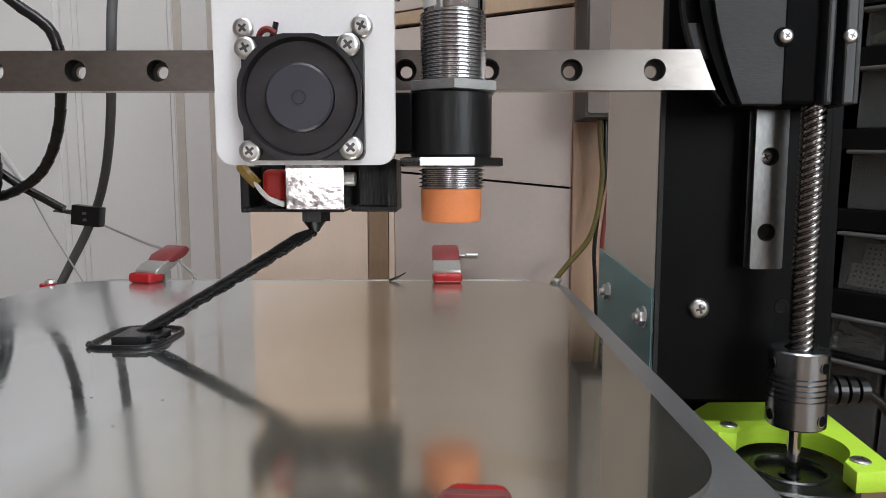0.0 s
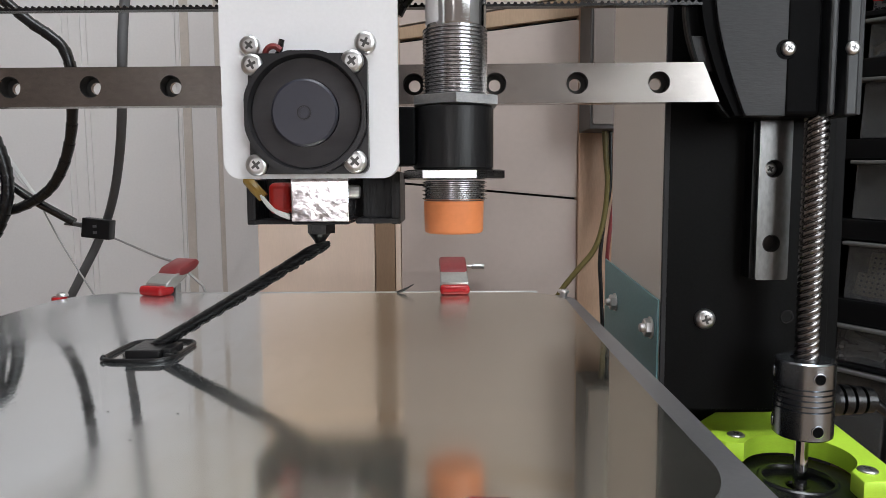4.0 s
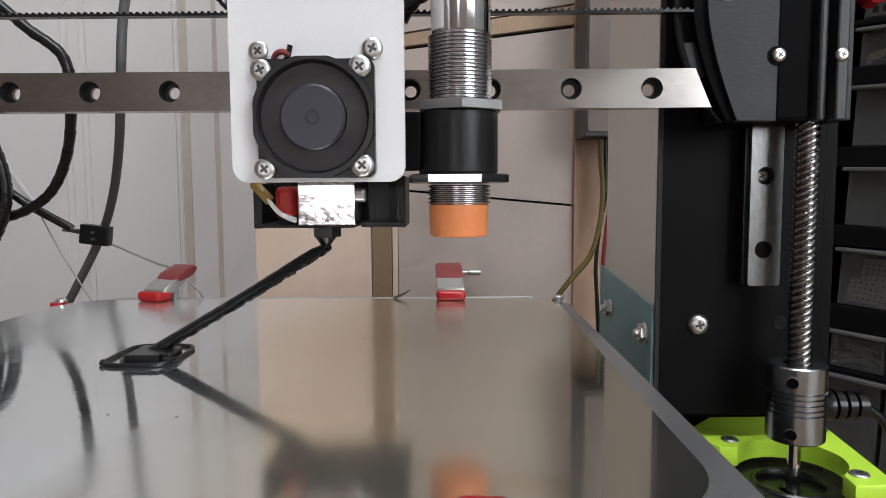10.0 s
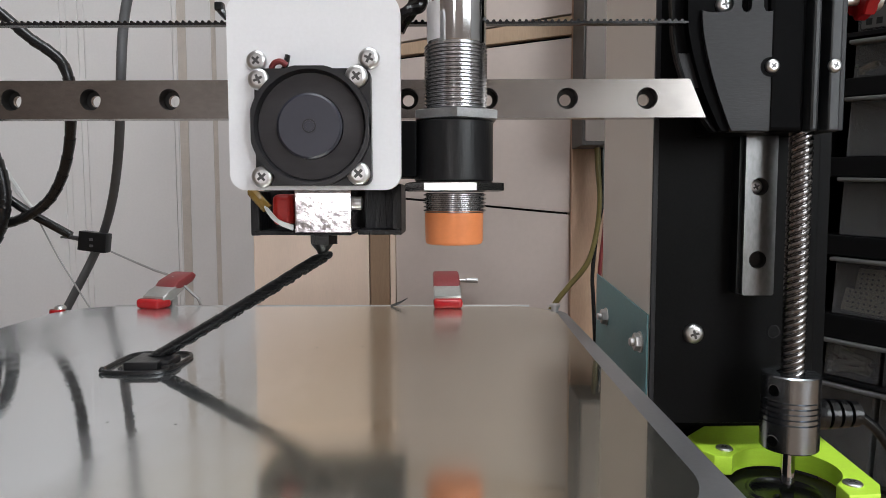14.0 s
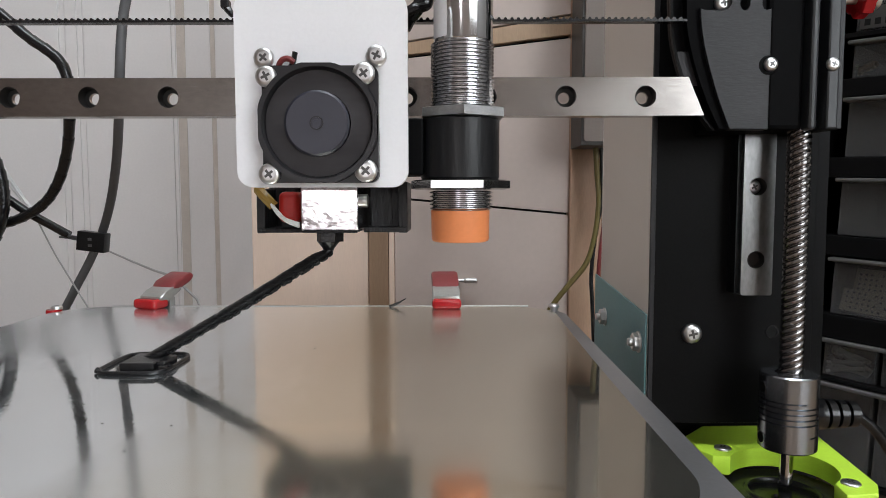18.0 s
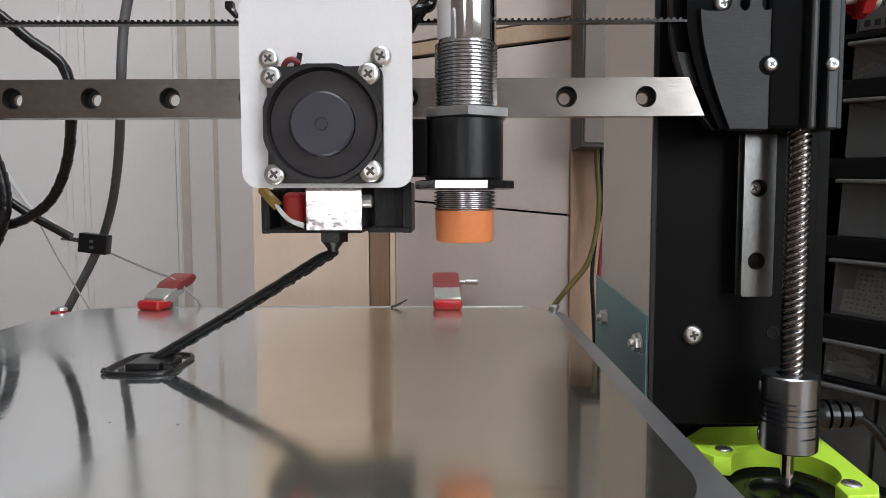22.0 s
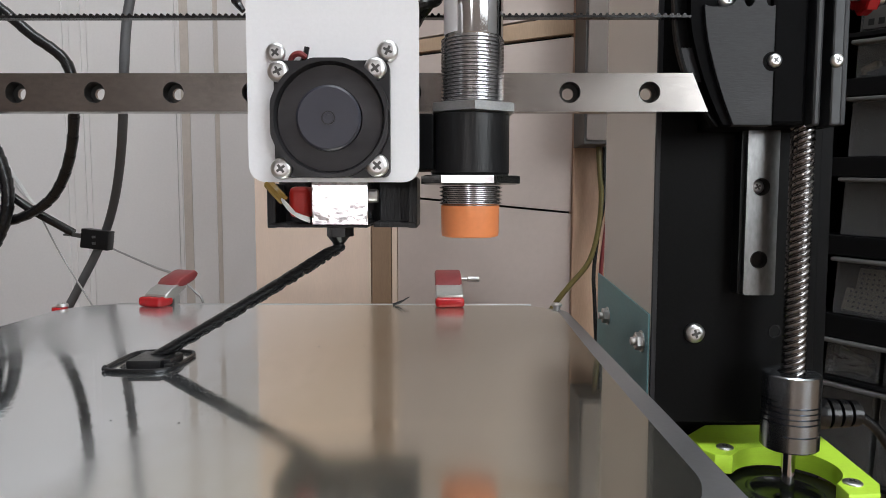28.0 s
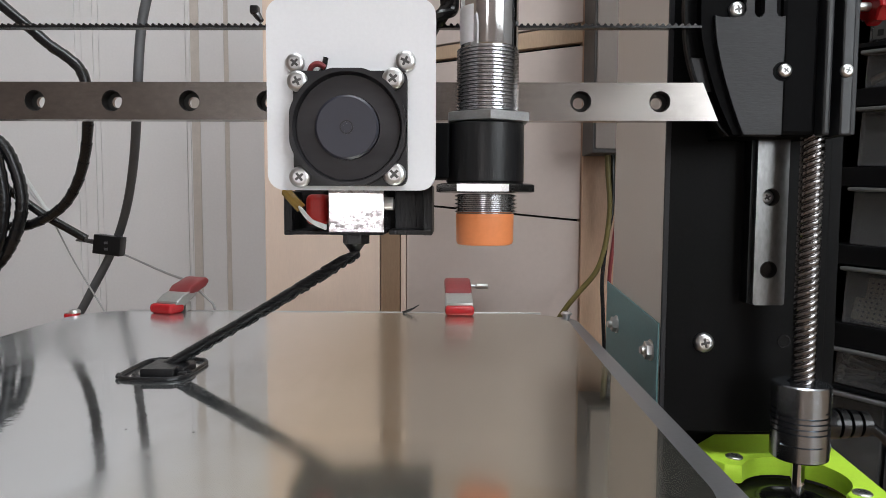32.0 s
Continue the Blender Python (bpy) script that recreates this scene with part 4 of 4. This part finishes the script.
for k in range(8):
    a = radians(180 + 7 * k)
    b = radians(180 + 7 * (k + 1))
    q = [(2.1 + 8.36 * math.cos(t), 185 + 8.36 * math.sin(t), z) for t, z in ((a, 189.2), (b, 189.2), (b, 199.5), (a, 199.5))]
    lab.faces.new([lab.verts.new(v) for v in q])
part("paper_label", lab, M_WHITE_PRINT, sn, "white paper label")

# ---- printed strand ----
rng = random.Random(4)
pr = thing("printed_strand", (-85, 184, BZ), "black printed strand rising aslant from a small raft", "print")
FOOT, TIP = Vector((-85.2, 184.5, 101.8)), Vector((-37.6, 186, 130.2))


def strand_layers(t0, t1, grow):
    bm = bmesh.new()
    n = max(2, round((t1 - t0) * 130))
    for i in range(n):
        t = t0 + (t1 - t0) * i / (n - 1)
        c = FOOT.lerp(TIP, t) + Vector((0, 0, -0.35 * math.sin(math.pi * t)))
        s = (3.05 + 0.07 * rng.random() + 0.12 * noise.noise((i * 0.22, 3.1, 0))) * grow * (1 - 0.55 * max(0.0, (t - 0.95) / 0.05) ** 2)
        c += Vector((0.3 * noise.noise((i * 0.16, 0, 7)) + rng.uniform(-0.05, 0.09), rng.uniform(-0.06, 0.06), rng.uniform(-0.03, 0.03)))
        lathe([(0, -0.24), (s * 0.86, -0.22), (s, -0.02), (s * 0.97, 0.12), (s * 0.85, 0.2), (0, 0.2)], c, "z", 14, bm)
    # drooped filament along the underside
    for k in range(max(3, round((t1 - t0) * 44))):
        t = t0 + (t1 - t0) * (k + 0.5 + rng.uniform(-0.25, 0.25)) / max(3, round((t1 - t0) * 44))
        d = 1.25 + rng.uniform(-0.15, 0.25)
        c = FOOT.lerp(TIP, t) + Vector((0.51 * d + 0.2, rng.uniform(-1.5, 0.2), -0.86 * d - 0.35 * math.sin(math.pi * t)))
        m = Matrix.Translation(c) @ Matrix.Rotation(radians(-31 + rng.uniform(-25, 25)), 4, "Y") @ Matrix.Diagonal((rng.uniform(0.8, 1.25), 0.9, rng.uniform(0.45, 0.75), 1))
        bmesh.ops.create_icosphere(bm, subdivisions=2, radius=1.0, matrix=m)
    return bm


tagged(part("strand", strand_layers(0, 1, 1.0), M_PRINT, pr, "ridged black strand of stacked layers"), kind="stuff")
tip = tagged(part("strand_tip", strand_layers(0.84, 1.0, 0.93), M_PRINT, pr), kind="stuff")
raft = join(box(-90.2, -80.6, 174.6, 187.2, BZ, 102.3, 0.4), box(-82, -78.6, 177, 186.4, BZ, 102.1, 0.4), box(-80, -77.6, 175.2, 177.4, BZ, 101.2, 0.5), lathe([(0, 0), (0.9, 0.1), (1.1, 0.8), (0, 1.4)], (-78.0, 178.6, BZ + 0.6), "z", 8))
part("raft", raft, M_PRINT, pr, "flat black foot")
loop = rounded(-96.8, -77.6, 172.8, 196.6, 5.0, 2)
part("skirt_line", tube([(x, y, BZ + 0.55) for x, y in loop] + [(loop[0][0], loop[0][1], BZ + 0.5)], 0.6, 8, steps=2), M_PRINT, pr, "thin skirt line round the foot")
part("skirt_blob", lathe([(0, 0), (0.8, 0.2), (0.9, 0.8), (0.45, 1.5), (0, 1.8)], (-96.3, 175.0, BZ), "z", 10), M_PRINT, pr)

# ---- cables at the back ----


def cable(name, pts, r, mat, label, wrap=0):
    pts = [Vector(p) for p in pts]
    ob = thing(name, pts[-1], label, "cable")
    part("jacket", tube(pts, r, 14, 10), mat, ob)
    if wrap:
        line = spline(pts, 10)
        for i in range(0, len(line) - wrap, wrap):
            part("wrap_turn", tube(line[i:i + wrap], lambda t: r * (1.13 - 0.11 * t), 12, steps=0), mat, ob)
    return ob


cable("wrapped_cable", [(-256.8, 370.0, 258.9), (-240.5, 370.0, 245.4), (-228.7, 370.0, 235.4), (-219.7, 370.0, 229.3), (-212.5, 370.0, 222.7), (-208.9, 370.0, 213.5), (-209.5, 373.0, 203.3), (-213.6, 379.0, 193.2), (-220.3, 388.0, 178.1), (-228.7, 396.0, 163.8), (-237.4, 402.0, 152.8), (-245.6, 406.0, 145.3), (-255.7, 409.0, 139.1), (-267.2, 412.0, 134.5), (-277.9, 413.0, 132.0), (-289.5, 412.0, 133.1)], 2.85, M_RUBBER, "black spiral-wrapped cable hanging in a loop", 7)
cable("grey_cable", [(-164.3, 355.0, 265.8), (-168.8, 355.0, 248.6), (-171.1, 355.0, 234.1), (-172.8, 355.0, 213.8), (-180.4, 368.0, 191.8), (-187.9, 381.0, 177.5), (-196.8, 395.0, 162.0), (-206.5, 408.0, 145.3), (-218.4, 421.0, 127.4), (-226.7, 421.0, 109.4), (-236.8, 421.0, 91.3), (-243.9, 421.0, 78.6), (-266.1, 420.0, 39.9), (-282.0, 412.0, 3.0)], 2.6, M_GREY_CABLE, "smooth dark grey cable hanging behind the bed")
cable("black_lead", [(-295.2, 410.0, 162.7), (-283.0, 412.0, 155.1), (-270.8, 414.0, 145.3), (-261.2, 415.0, 138.3), (-248.0, 416.0, 130.5), (-237.8, 417.0, 124.4)], 2.68, M_RUBBER, "black lead ending in a plug")
for k, (dx, dz) in enumerate(((0, 0), (-7.5, 8), (-14, -4))):
    y = 405 - 5.4 * k
    cable("coiled_cable", [(-304.4 + dx, y, 199 + dz), (-286.3 + dx, y, 187.3 + dz), (-277.6 + dx, y, 177.5 + dz), (-271.3 + dx, y, 158.3), (-271.4 + dx, y, 140.1), (-278.3 + dx, y, 121.7 - dz), (-289.5 + dx, y, 106.8 - dz), (-309.8 + dx, y, 89)], 3.5, M_RUBBER, "thick black wrapped cable in a coil", 3)
pl = thing("plug_connector", (-223, 418, 120), "black plug connector on a dark cable", "connector")
bm = box(-232.0, -214.4, 413.9, 422.0, 114.2, 126.5, 0.6)
bmesh.ops.rotate(bm, cent=(-223.2, 418.3, 120.2), matrix=Matrix.Rotation(radians(7), 3, "Y"), verts=bm.verts[:])
part("housing", bm, M_BLACK_SMOOTH, pl)
for k in range(2):
    part("contact", box(-224.4, -222.3, 413.3, 414.0, 117.2 + 4.0 * k, 118.8 + 4.0 * k), M_GREY_CABLE, pl)
for k in range(3):
    part("core_wire", tube([(-243.7, 416.3 + 0.7 * k, 123.3), (-238.6, 415.6 + 1.3 * k, 124.1 - 0.8 * k), (-231.4, 416.3 + 1.3 * k, 123.3 - 1.2 * k)], 0.65, 8), M_GREY_CABLE, pl)
cable("thin_white_wire", [(-279.1, 408.0, 178.0), (-272.8, 412.0, 162.7), (-269.2, 415.0, 154.1), (-264.7, 420.0, 143.2), (-259.5, 424.0, 137.7)], 0.6, M_WHITE_WIRE, "thin white wire slung behind the black lead")
cable("thin_white_wire", [(-277.7, 410.0, 175.7), (-272.0, 413.0, 162.8), (-268.1, 416.0, 153.8), (-263.9, 421.0, 143.1), (-252.5, 424.0, 133.4), (-240.2, 422.0, 125.9)], 0.45, M_WHITE_WIRE, "thin white wire leading to the plug")
cable("thin_white_wire", [(-282.7, 412.0, 173.8), (-275.6, 414.0, 161.4), (-271.6, 417.0, 152.4), (-266.7, 422.0, 141.7)], 0.5, M_WHITE_WIRE, "thin white wire slung behind the black lead")
cable("thin_white_wire", [(-266.5, 424.0, 143.1), (-258.5, 420.0, 131.7), (-241.9, 410.0, 110.4), (-219.3, 400.0, 81.9), (-204.9, 395.0, 60.3)], 0.5, M_PALE_WIRE, "thin pale wire hanging slack")
cable("thin_white_wire", [(-213.1, 418.0, 114.0), (-181.4, 378.0, 111.9), (-151.8, 338.0, 110.9), (-126.1, 299.0, 111.6), (-116.5, 297.5, 104.0), (-112.8, 297.0, 99.0), (-110.0, 299.0, 80.0)], 0.6, M_PALE_WIRE, "thin pale wire stretched from the plug to the clamp")
cable("green_wire", [(96.6, 430.0, 179.6), (97.6, 430.0, 163.9), (99.0, 430.0, 145.6), (96.9, 430.0, 123.5), (91.4, 430.0, 104.8), (79.6, 430.0, 89.8), (69.5, 430.0, 76.6), (51.8, 430.0, 47.2)], 1.75, M_GREEN_WIRE, "yellow-green earth wire hanging beside the upright")
cable("black_wire", [(100.3, 430.0, 179.6), (100.6, 430.0, 145.7), (97.2, 430.0, 123.7), (94.9, 430.0, 97.9), (95.8, 430.0, 78.8), (98.4, 430.0, 31.2)], 1.3, M_RUBBER, "thin black wire beside the upright")
cable("red_wire", [(106.0, 432.0, 179.6), (106.3, 432.0, 177.6), (104.9, 432.0, 145.7), (102.3, 432.0, 123.8), (100.1, 432.0, 100.2), (100.6, 432.0, 79.1), (101.7, 432.0, 31.5)], 1.3, M_RED_DULL, "thin red wire beside the upright")

# ---- drawer cabinet ----
dc = thing("drawer_cabinet", (260, 370, 0), "black cabinet of small smoky clear drawers", "storage cabinet")
DY = 327
part("cabinet_back", box(178, 330, 410, 415, 8, 300), M_CABINET, dc)
part("cabinet_side", box(178, 182, DY - 4, 410, 8, 300, 0.6), M_CABINET, dc)
part("cabinet_side", box(326, 330, DY - 4, 410, 8, 300, 0.6), M_CABINET, dc)
for z0, z1 in ((8, 10), (56.2, 58.2), (77.8, 89.6), (119.0, 128.8), (157.6, 167.1), (196.2, 204.8), (224.0, 226.4), (262, 270)):
    part("shelf", box(182, 326, DY - 3, 410, z0, z1, 0.4), M_CABINET, dc)


def drawer(x, z, h, content, w=70):
    ob = thing("clear_drawer", (x + w / 2, DY + 40, z), "smoky clear plastic drawer " + content, "drawer", "drawers of the black cabinet")
    part("front", box(x, x + w, DY, DY + 1.6, z, z + h, 0.4), M_SMOKE, ob)
    part("lip", box(x - 1.4, x + w + 1.4, DY - 5, DY + 1.8, z + h, z + h + 2.0, 0.7), M_LIP, ob, "rounded pull lip")
    part("floor_sheet", box(x, x + w, DY + 1.6, DY + 78, z, z + 1.4), M_SMOKE, ob)
    part("side_sheet", box(x, x + 1.4, DY + 1.6, DY + 78, z + 1.4, z + h), M_SMOKE, ob)
    part("side_sheet", box(x + w - 1.4, x + w, DY + 1.6, DY + 78, z + 1.4, z + h), M_SMOKE, ob)
    return ob


M_TAPE = material("dusty_grey_tape", (0.055, 0.053, 0.05), 0.6)
M_BEIGE = material("beige_parts", (0.74, 0.62, 0.43), 0.5, vary=0.15, fine=900)
M_BOLT = material("dull_bolt", (0.55, 0.55, 0.54), 0.4, 0.6, vary=0.15)
M_BRASS = material("brass_part", (0.55, 0.40, 0.22), 0.4, 0.4)
for z, h, c in ((90, 26.2, "holding perforated beige boards"), (129.2, 26, "that looks empty"), (167.5, 26.2, "that looks empty"), (205.2, 15.4, "with a brass fitting inside"), (227, 30, "with a marked grey label")):
    for x in (195.3, 269):
        drawer(x, z, h, c)
for x in (194.3, 220.6, 247):
    for z, h, c in ((10.6, 43, "holding odds and ends"), (58.6, 17.0, "holding steel bolts")):
        drawer(x, z, h, c, 24)
for k, (x0, z0, y, tilt, hh) in enumerate(((197.2, 92.0, 5, 14, 11), (199.5, 98.0, 13, 20, 15), (197.2, 92, 27, 6, 9))):
    bb = thing("perforated_board", (x0 + 25, DY + y, z0), "beige perforated board lying in a drawer", "board", "boards in the drawer")
    turn = Matrix.Rotation(radians(-tilt), 3, "X")
    holes = bmesh.new()
    for r in range(int(hh / 2.6)):
        for q in range(19):
            if (q + r) % 7:
                box(x0 + 2 + 2.54 * q, x0 + 2.9 + 2.54 * q, DY + y - 0.1, DY + y + 0.4, z0 + 1.4 + 2.54 * r, z0 + 2.3 + 2.54 * r, bm=holes)
    for nm, m, mat in (("board", box(x0, x0 + 52, DY + y, DY + y + 4, z0, z0 + hh, 0.3), M_BEIGE), ("hole_rows", holes, M_BLACK_GAP)):
        bmesh.ops.rotate(m, cent=(x0, DY + y, z0), matrix=turn, verts=m.verts[:])
        bmesh.ops.rotate(m, cent=(x0, DY + y, z0), matrix=Matrix.Rotation(radians(4 - 5 * k), 3, "Y"), verts=m.verts[:])
        ob = part(nm, m, mat, bb)
        if nm == "hole_rows":
            tagged(ob, kind="stuff")
for k in range(5):
    y, z = DY + 4 + 3 * (k % 3), 62.2 + 3.6 * (k // 2)
    x = 195.2 + 0.9 * (k % 3)
    a = (-0.25, 0.12, 0.4, -0.1, 0.2)[k]
    bm = lathe([(0, 0), (2.6, 0), (2.6, 2.2), (1.2, 2.3), (1.2, 17), (0, 17)], (x, y, z), "x", 10)
    bmesh.ops.rotate(bm, cent=(x + 8, y, z), matrix=Matrix.Rotation(a, 3, "Y"), verts=bm.verts[:])
    single("steel_bolt", bm, M_BOLT, (x, y, z), "loose steel bolt lying in a drawer", "bolt", "bolts in the drawer")
bm = lathe([(0, 0), (1.5, 0), (1.7, 2.6), (1.9, 3), (1.9, 7), (1.4, 7.3), (1.4, 8.4), (0, 8.4)], (196.9, DY + 3.8, 209.2), "x", 12)
bmesh.ops.rotate(bm, cent=(196.9, DY + 3.8, 209.2), matrix=Matrix.Rotation(-0.3, 3, "Y"), verts=bm.verts[:])
single("brass_fitting", join(bm, box(196.8, 198.2, DY + 3, DY + 6, 206.8, 209.0, 0.3)), M_BRASS, (200, DY + 4, 207), "small brass fitting in a drawer", "fitting")
tg = thing("drawer_label", (196, DY - 0.5, 224), "grey label with dark handwritten marks on a drawer", "label")
part("tape", box(197, 226, DY - 0.45, DY - 0.05, 228, 238), M_TAPE, tg, smooth=False)
for k in range(5):
    part("mark_bar", box(199 + 4.4 * k, 201.6 + 4.4 * k, DY - 0.6, DY - 0.46, 229.4, 232.4), M_BLACK_GAP, tg, smooth=False)

# the cabinet stands turned towards the machine and leans a little
hinge = Matrix.Translation((0.194, 0.327, 0.150))
TURN = hinge @ Matrix.Rotation(radians(2.5), 4, Vector((0.53, 0.85, 0))) @ Matrix.Rotation(radians(-52), 4, "Z") @ hinge.inverted()
for ob in scene.collection.objects[:]:
    if not ob.parent and ob.name.split(".")[0] in ("drawer_cabinet", "clear_drawer", "perforated_board", "steel_bolt", "brass_fitting", "drawer_label"):
        ob.matrix_basis = TURN @ ob.matrix_basis

pc = thing("power_plug", (147, 242, 0), "black power lead with a ribbed strain relief", "plug")
prof = [(0, 131.5), (6.2, 131.5), (6.2, 138)]
for k in range(4):
    prof += [(6.0 - 0.35 * k, 138.3 + 4.1 * k), (6.0 - 0.35 * k, 141.0 + 4.1 * k), (3.6, 141.2 + 4.1 * k), (3.6, 142.2 + 4.1 * k)]
prof += [(2.4, 155.5), (0, 155.5)]
part("strain_relief", lathe(prof, (0, 240, 66.6), "x", 20), M_RELIEF, pc)
part("lead", tube([(153, 240, 66.5), (157, 240, 64.2), (163, 240, 58.5), (172, 241, 44), (180, 244, 20), (184, 250, 1.8)], 1.9, 12), M_RELIEF, pc)
part("plug_body", box(131.2, 134, 236.3, 244, 60, 73, 0.6), M_BLACK_SMOOTH, pc)


# seconds, head along the gantry, gantry up, bed in depth (mm)
SHIFT = [
    (0, 0.00, -0.00, 0.00),
    (0.5, -1.23, 0.16, -0.74),
    (1, -1.05, 0.17, 0.23),
    (1.5, -2.35, 0.16, 0.77),
    (2, -1.24, 0.29, -0.60),
    (2.5, -0.04, 0.41, -0.94),
    (3, -1.48, 0.44, 0.07),
    (3.5, -2.11, 0.50, -0.15),
    (5.5, 1.24, 0.79, -1.99),
    (6, -0.35, 0.79, -1.00),
    (6.5, 0.76, 0.90, -2.02),
    (7, -0.44, 0.92, -2.31),
    (7.5, 1.45, 0.95, -1.85),
    (8, 1.23, 1.05, -0.48),
    (8.5, 1.77, 1.16, -0.34),
    (9, 2.11, 1.23, 0.61),
    (9.5, 0.03, 1.25, -0.45),
    (10, 1.08, 1.38, -0.10),
    (10.5, 2.31, 1.46, -0.18),
    (11, 2.22, 1.49, 0.28),
    (11.5, 2.04, 1.63, -0.43),
    (12, 1.00, 1.68, 0.52),
    (12.5, 0.05, 1.74, 0.90),
    (13, 2.82, 1.80, -0.91),
    (13.5, 2.21, 1.91, -0.39),
    (14, 0.68, 1.93, 0.32),
    (14.5, 0.40, 2.00, -0.12),
    (16.5, 3.81, 2.27, -0.46),
    (17, 2.75, 2.31, 0.12),
    (17.5, 3.71, 2.46, -0.85),
    (18, 2.90, 2.51, -1.02),
    (18.5, 4.35, 2.55, -0.75),
    (19, 3.22, 2.65, 0.60),
    (19.5, 4.35, 2.67, 0.14),
    (20, 4.34, 2.72, 0.84),
    (20.5, 2.64, 2.80, -0.37),
    (21, 2.88, 2.92, 0.26),
    (21.5, 4.36, 2.97, 0.33),
    (22, 3.71, 3.03, 0.87),
    (22.5, 3.94, 3.17, 0.14),
    (23, 3.08, 3.21, 0.47),
    (23.5, 2.53, 3.22, 0.03),
    (24, 5.60, 3.31, -0.96),
    (24.5, 3.43, 3.32, 0.05),
    (25, 3.39, 3.43, -0.18),
    (25.5, 2.98, 3.50, -0.75),
    (27.5, 6.35, 3.79, -1.00),
    (28, 4.52, 3.82, -0.45),
    (28.5, 6.26, 3.95, -0.53),
    (29, 6.71, 3.97, -1.61),
    (29.5, 6.88, 3.97, -0.45),
    (30, 5.20, 4.13, -0.27),
    (30.5, 6.75, 4.14, 0.24),
    (31, 6.25, 4.13, 0.15),
    (31.5, 5.09, 4.23, -1.72),
    (32, 5.35, 4.39, -1.82),
]


def motions():
    def rows(ob, f, turn=(0, 0, 0)):
        return [(s[0], pose(*((BASE[ob.name] + Vector(f(s))) * 0.001), *turn)) for s in SHIFT]
    for ob in (bed, pr, bpy.data.objects["filament_curl"]):
        walk(ob, rows(ob, lambda s: (0, s[3], 0)))
    for ob, turn in CLIPS:
        walk(ob, rows(ob, lambda s: (0, s[3], 0), turn))
    for ob in (ga, ca, bl):
        walk(ob, rows(ob, lambda s: (0, 0, s[2])))
    for ob in (hd, sn):
        walk(ob, rows(ob, lambda s: (s[1], 0, s[2])))
    walk(tip, [(0, pose(0, 0, 0)), (32, pose(0.0066, 0, 0.0043))])
    for ob in (ls, cp, sh):
        walk(ob, [(s[0], pose(*(BASE[ob.name] * 0.001), 0, 0, 28 - 45 * s[2])) for s in SHIFT])


motions()
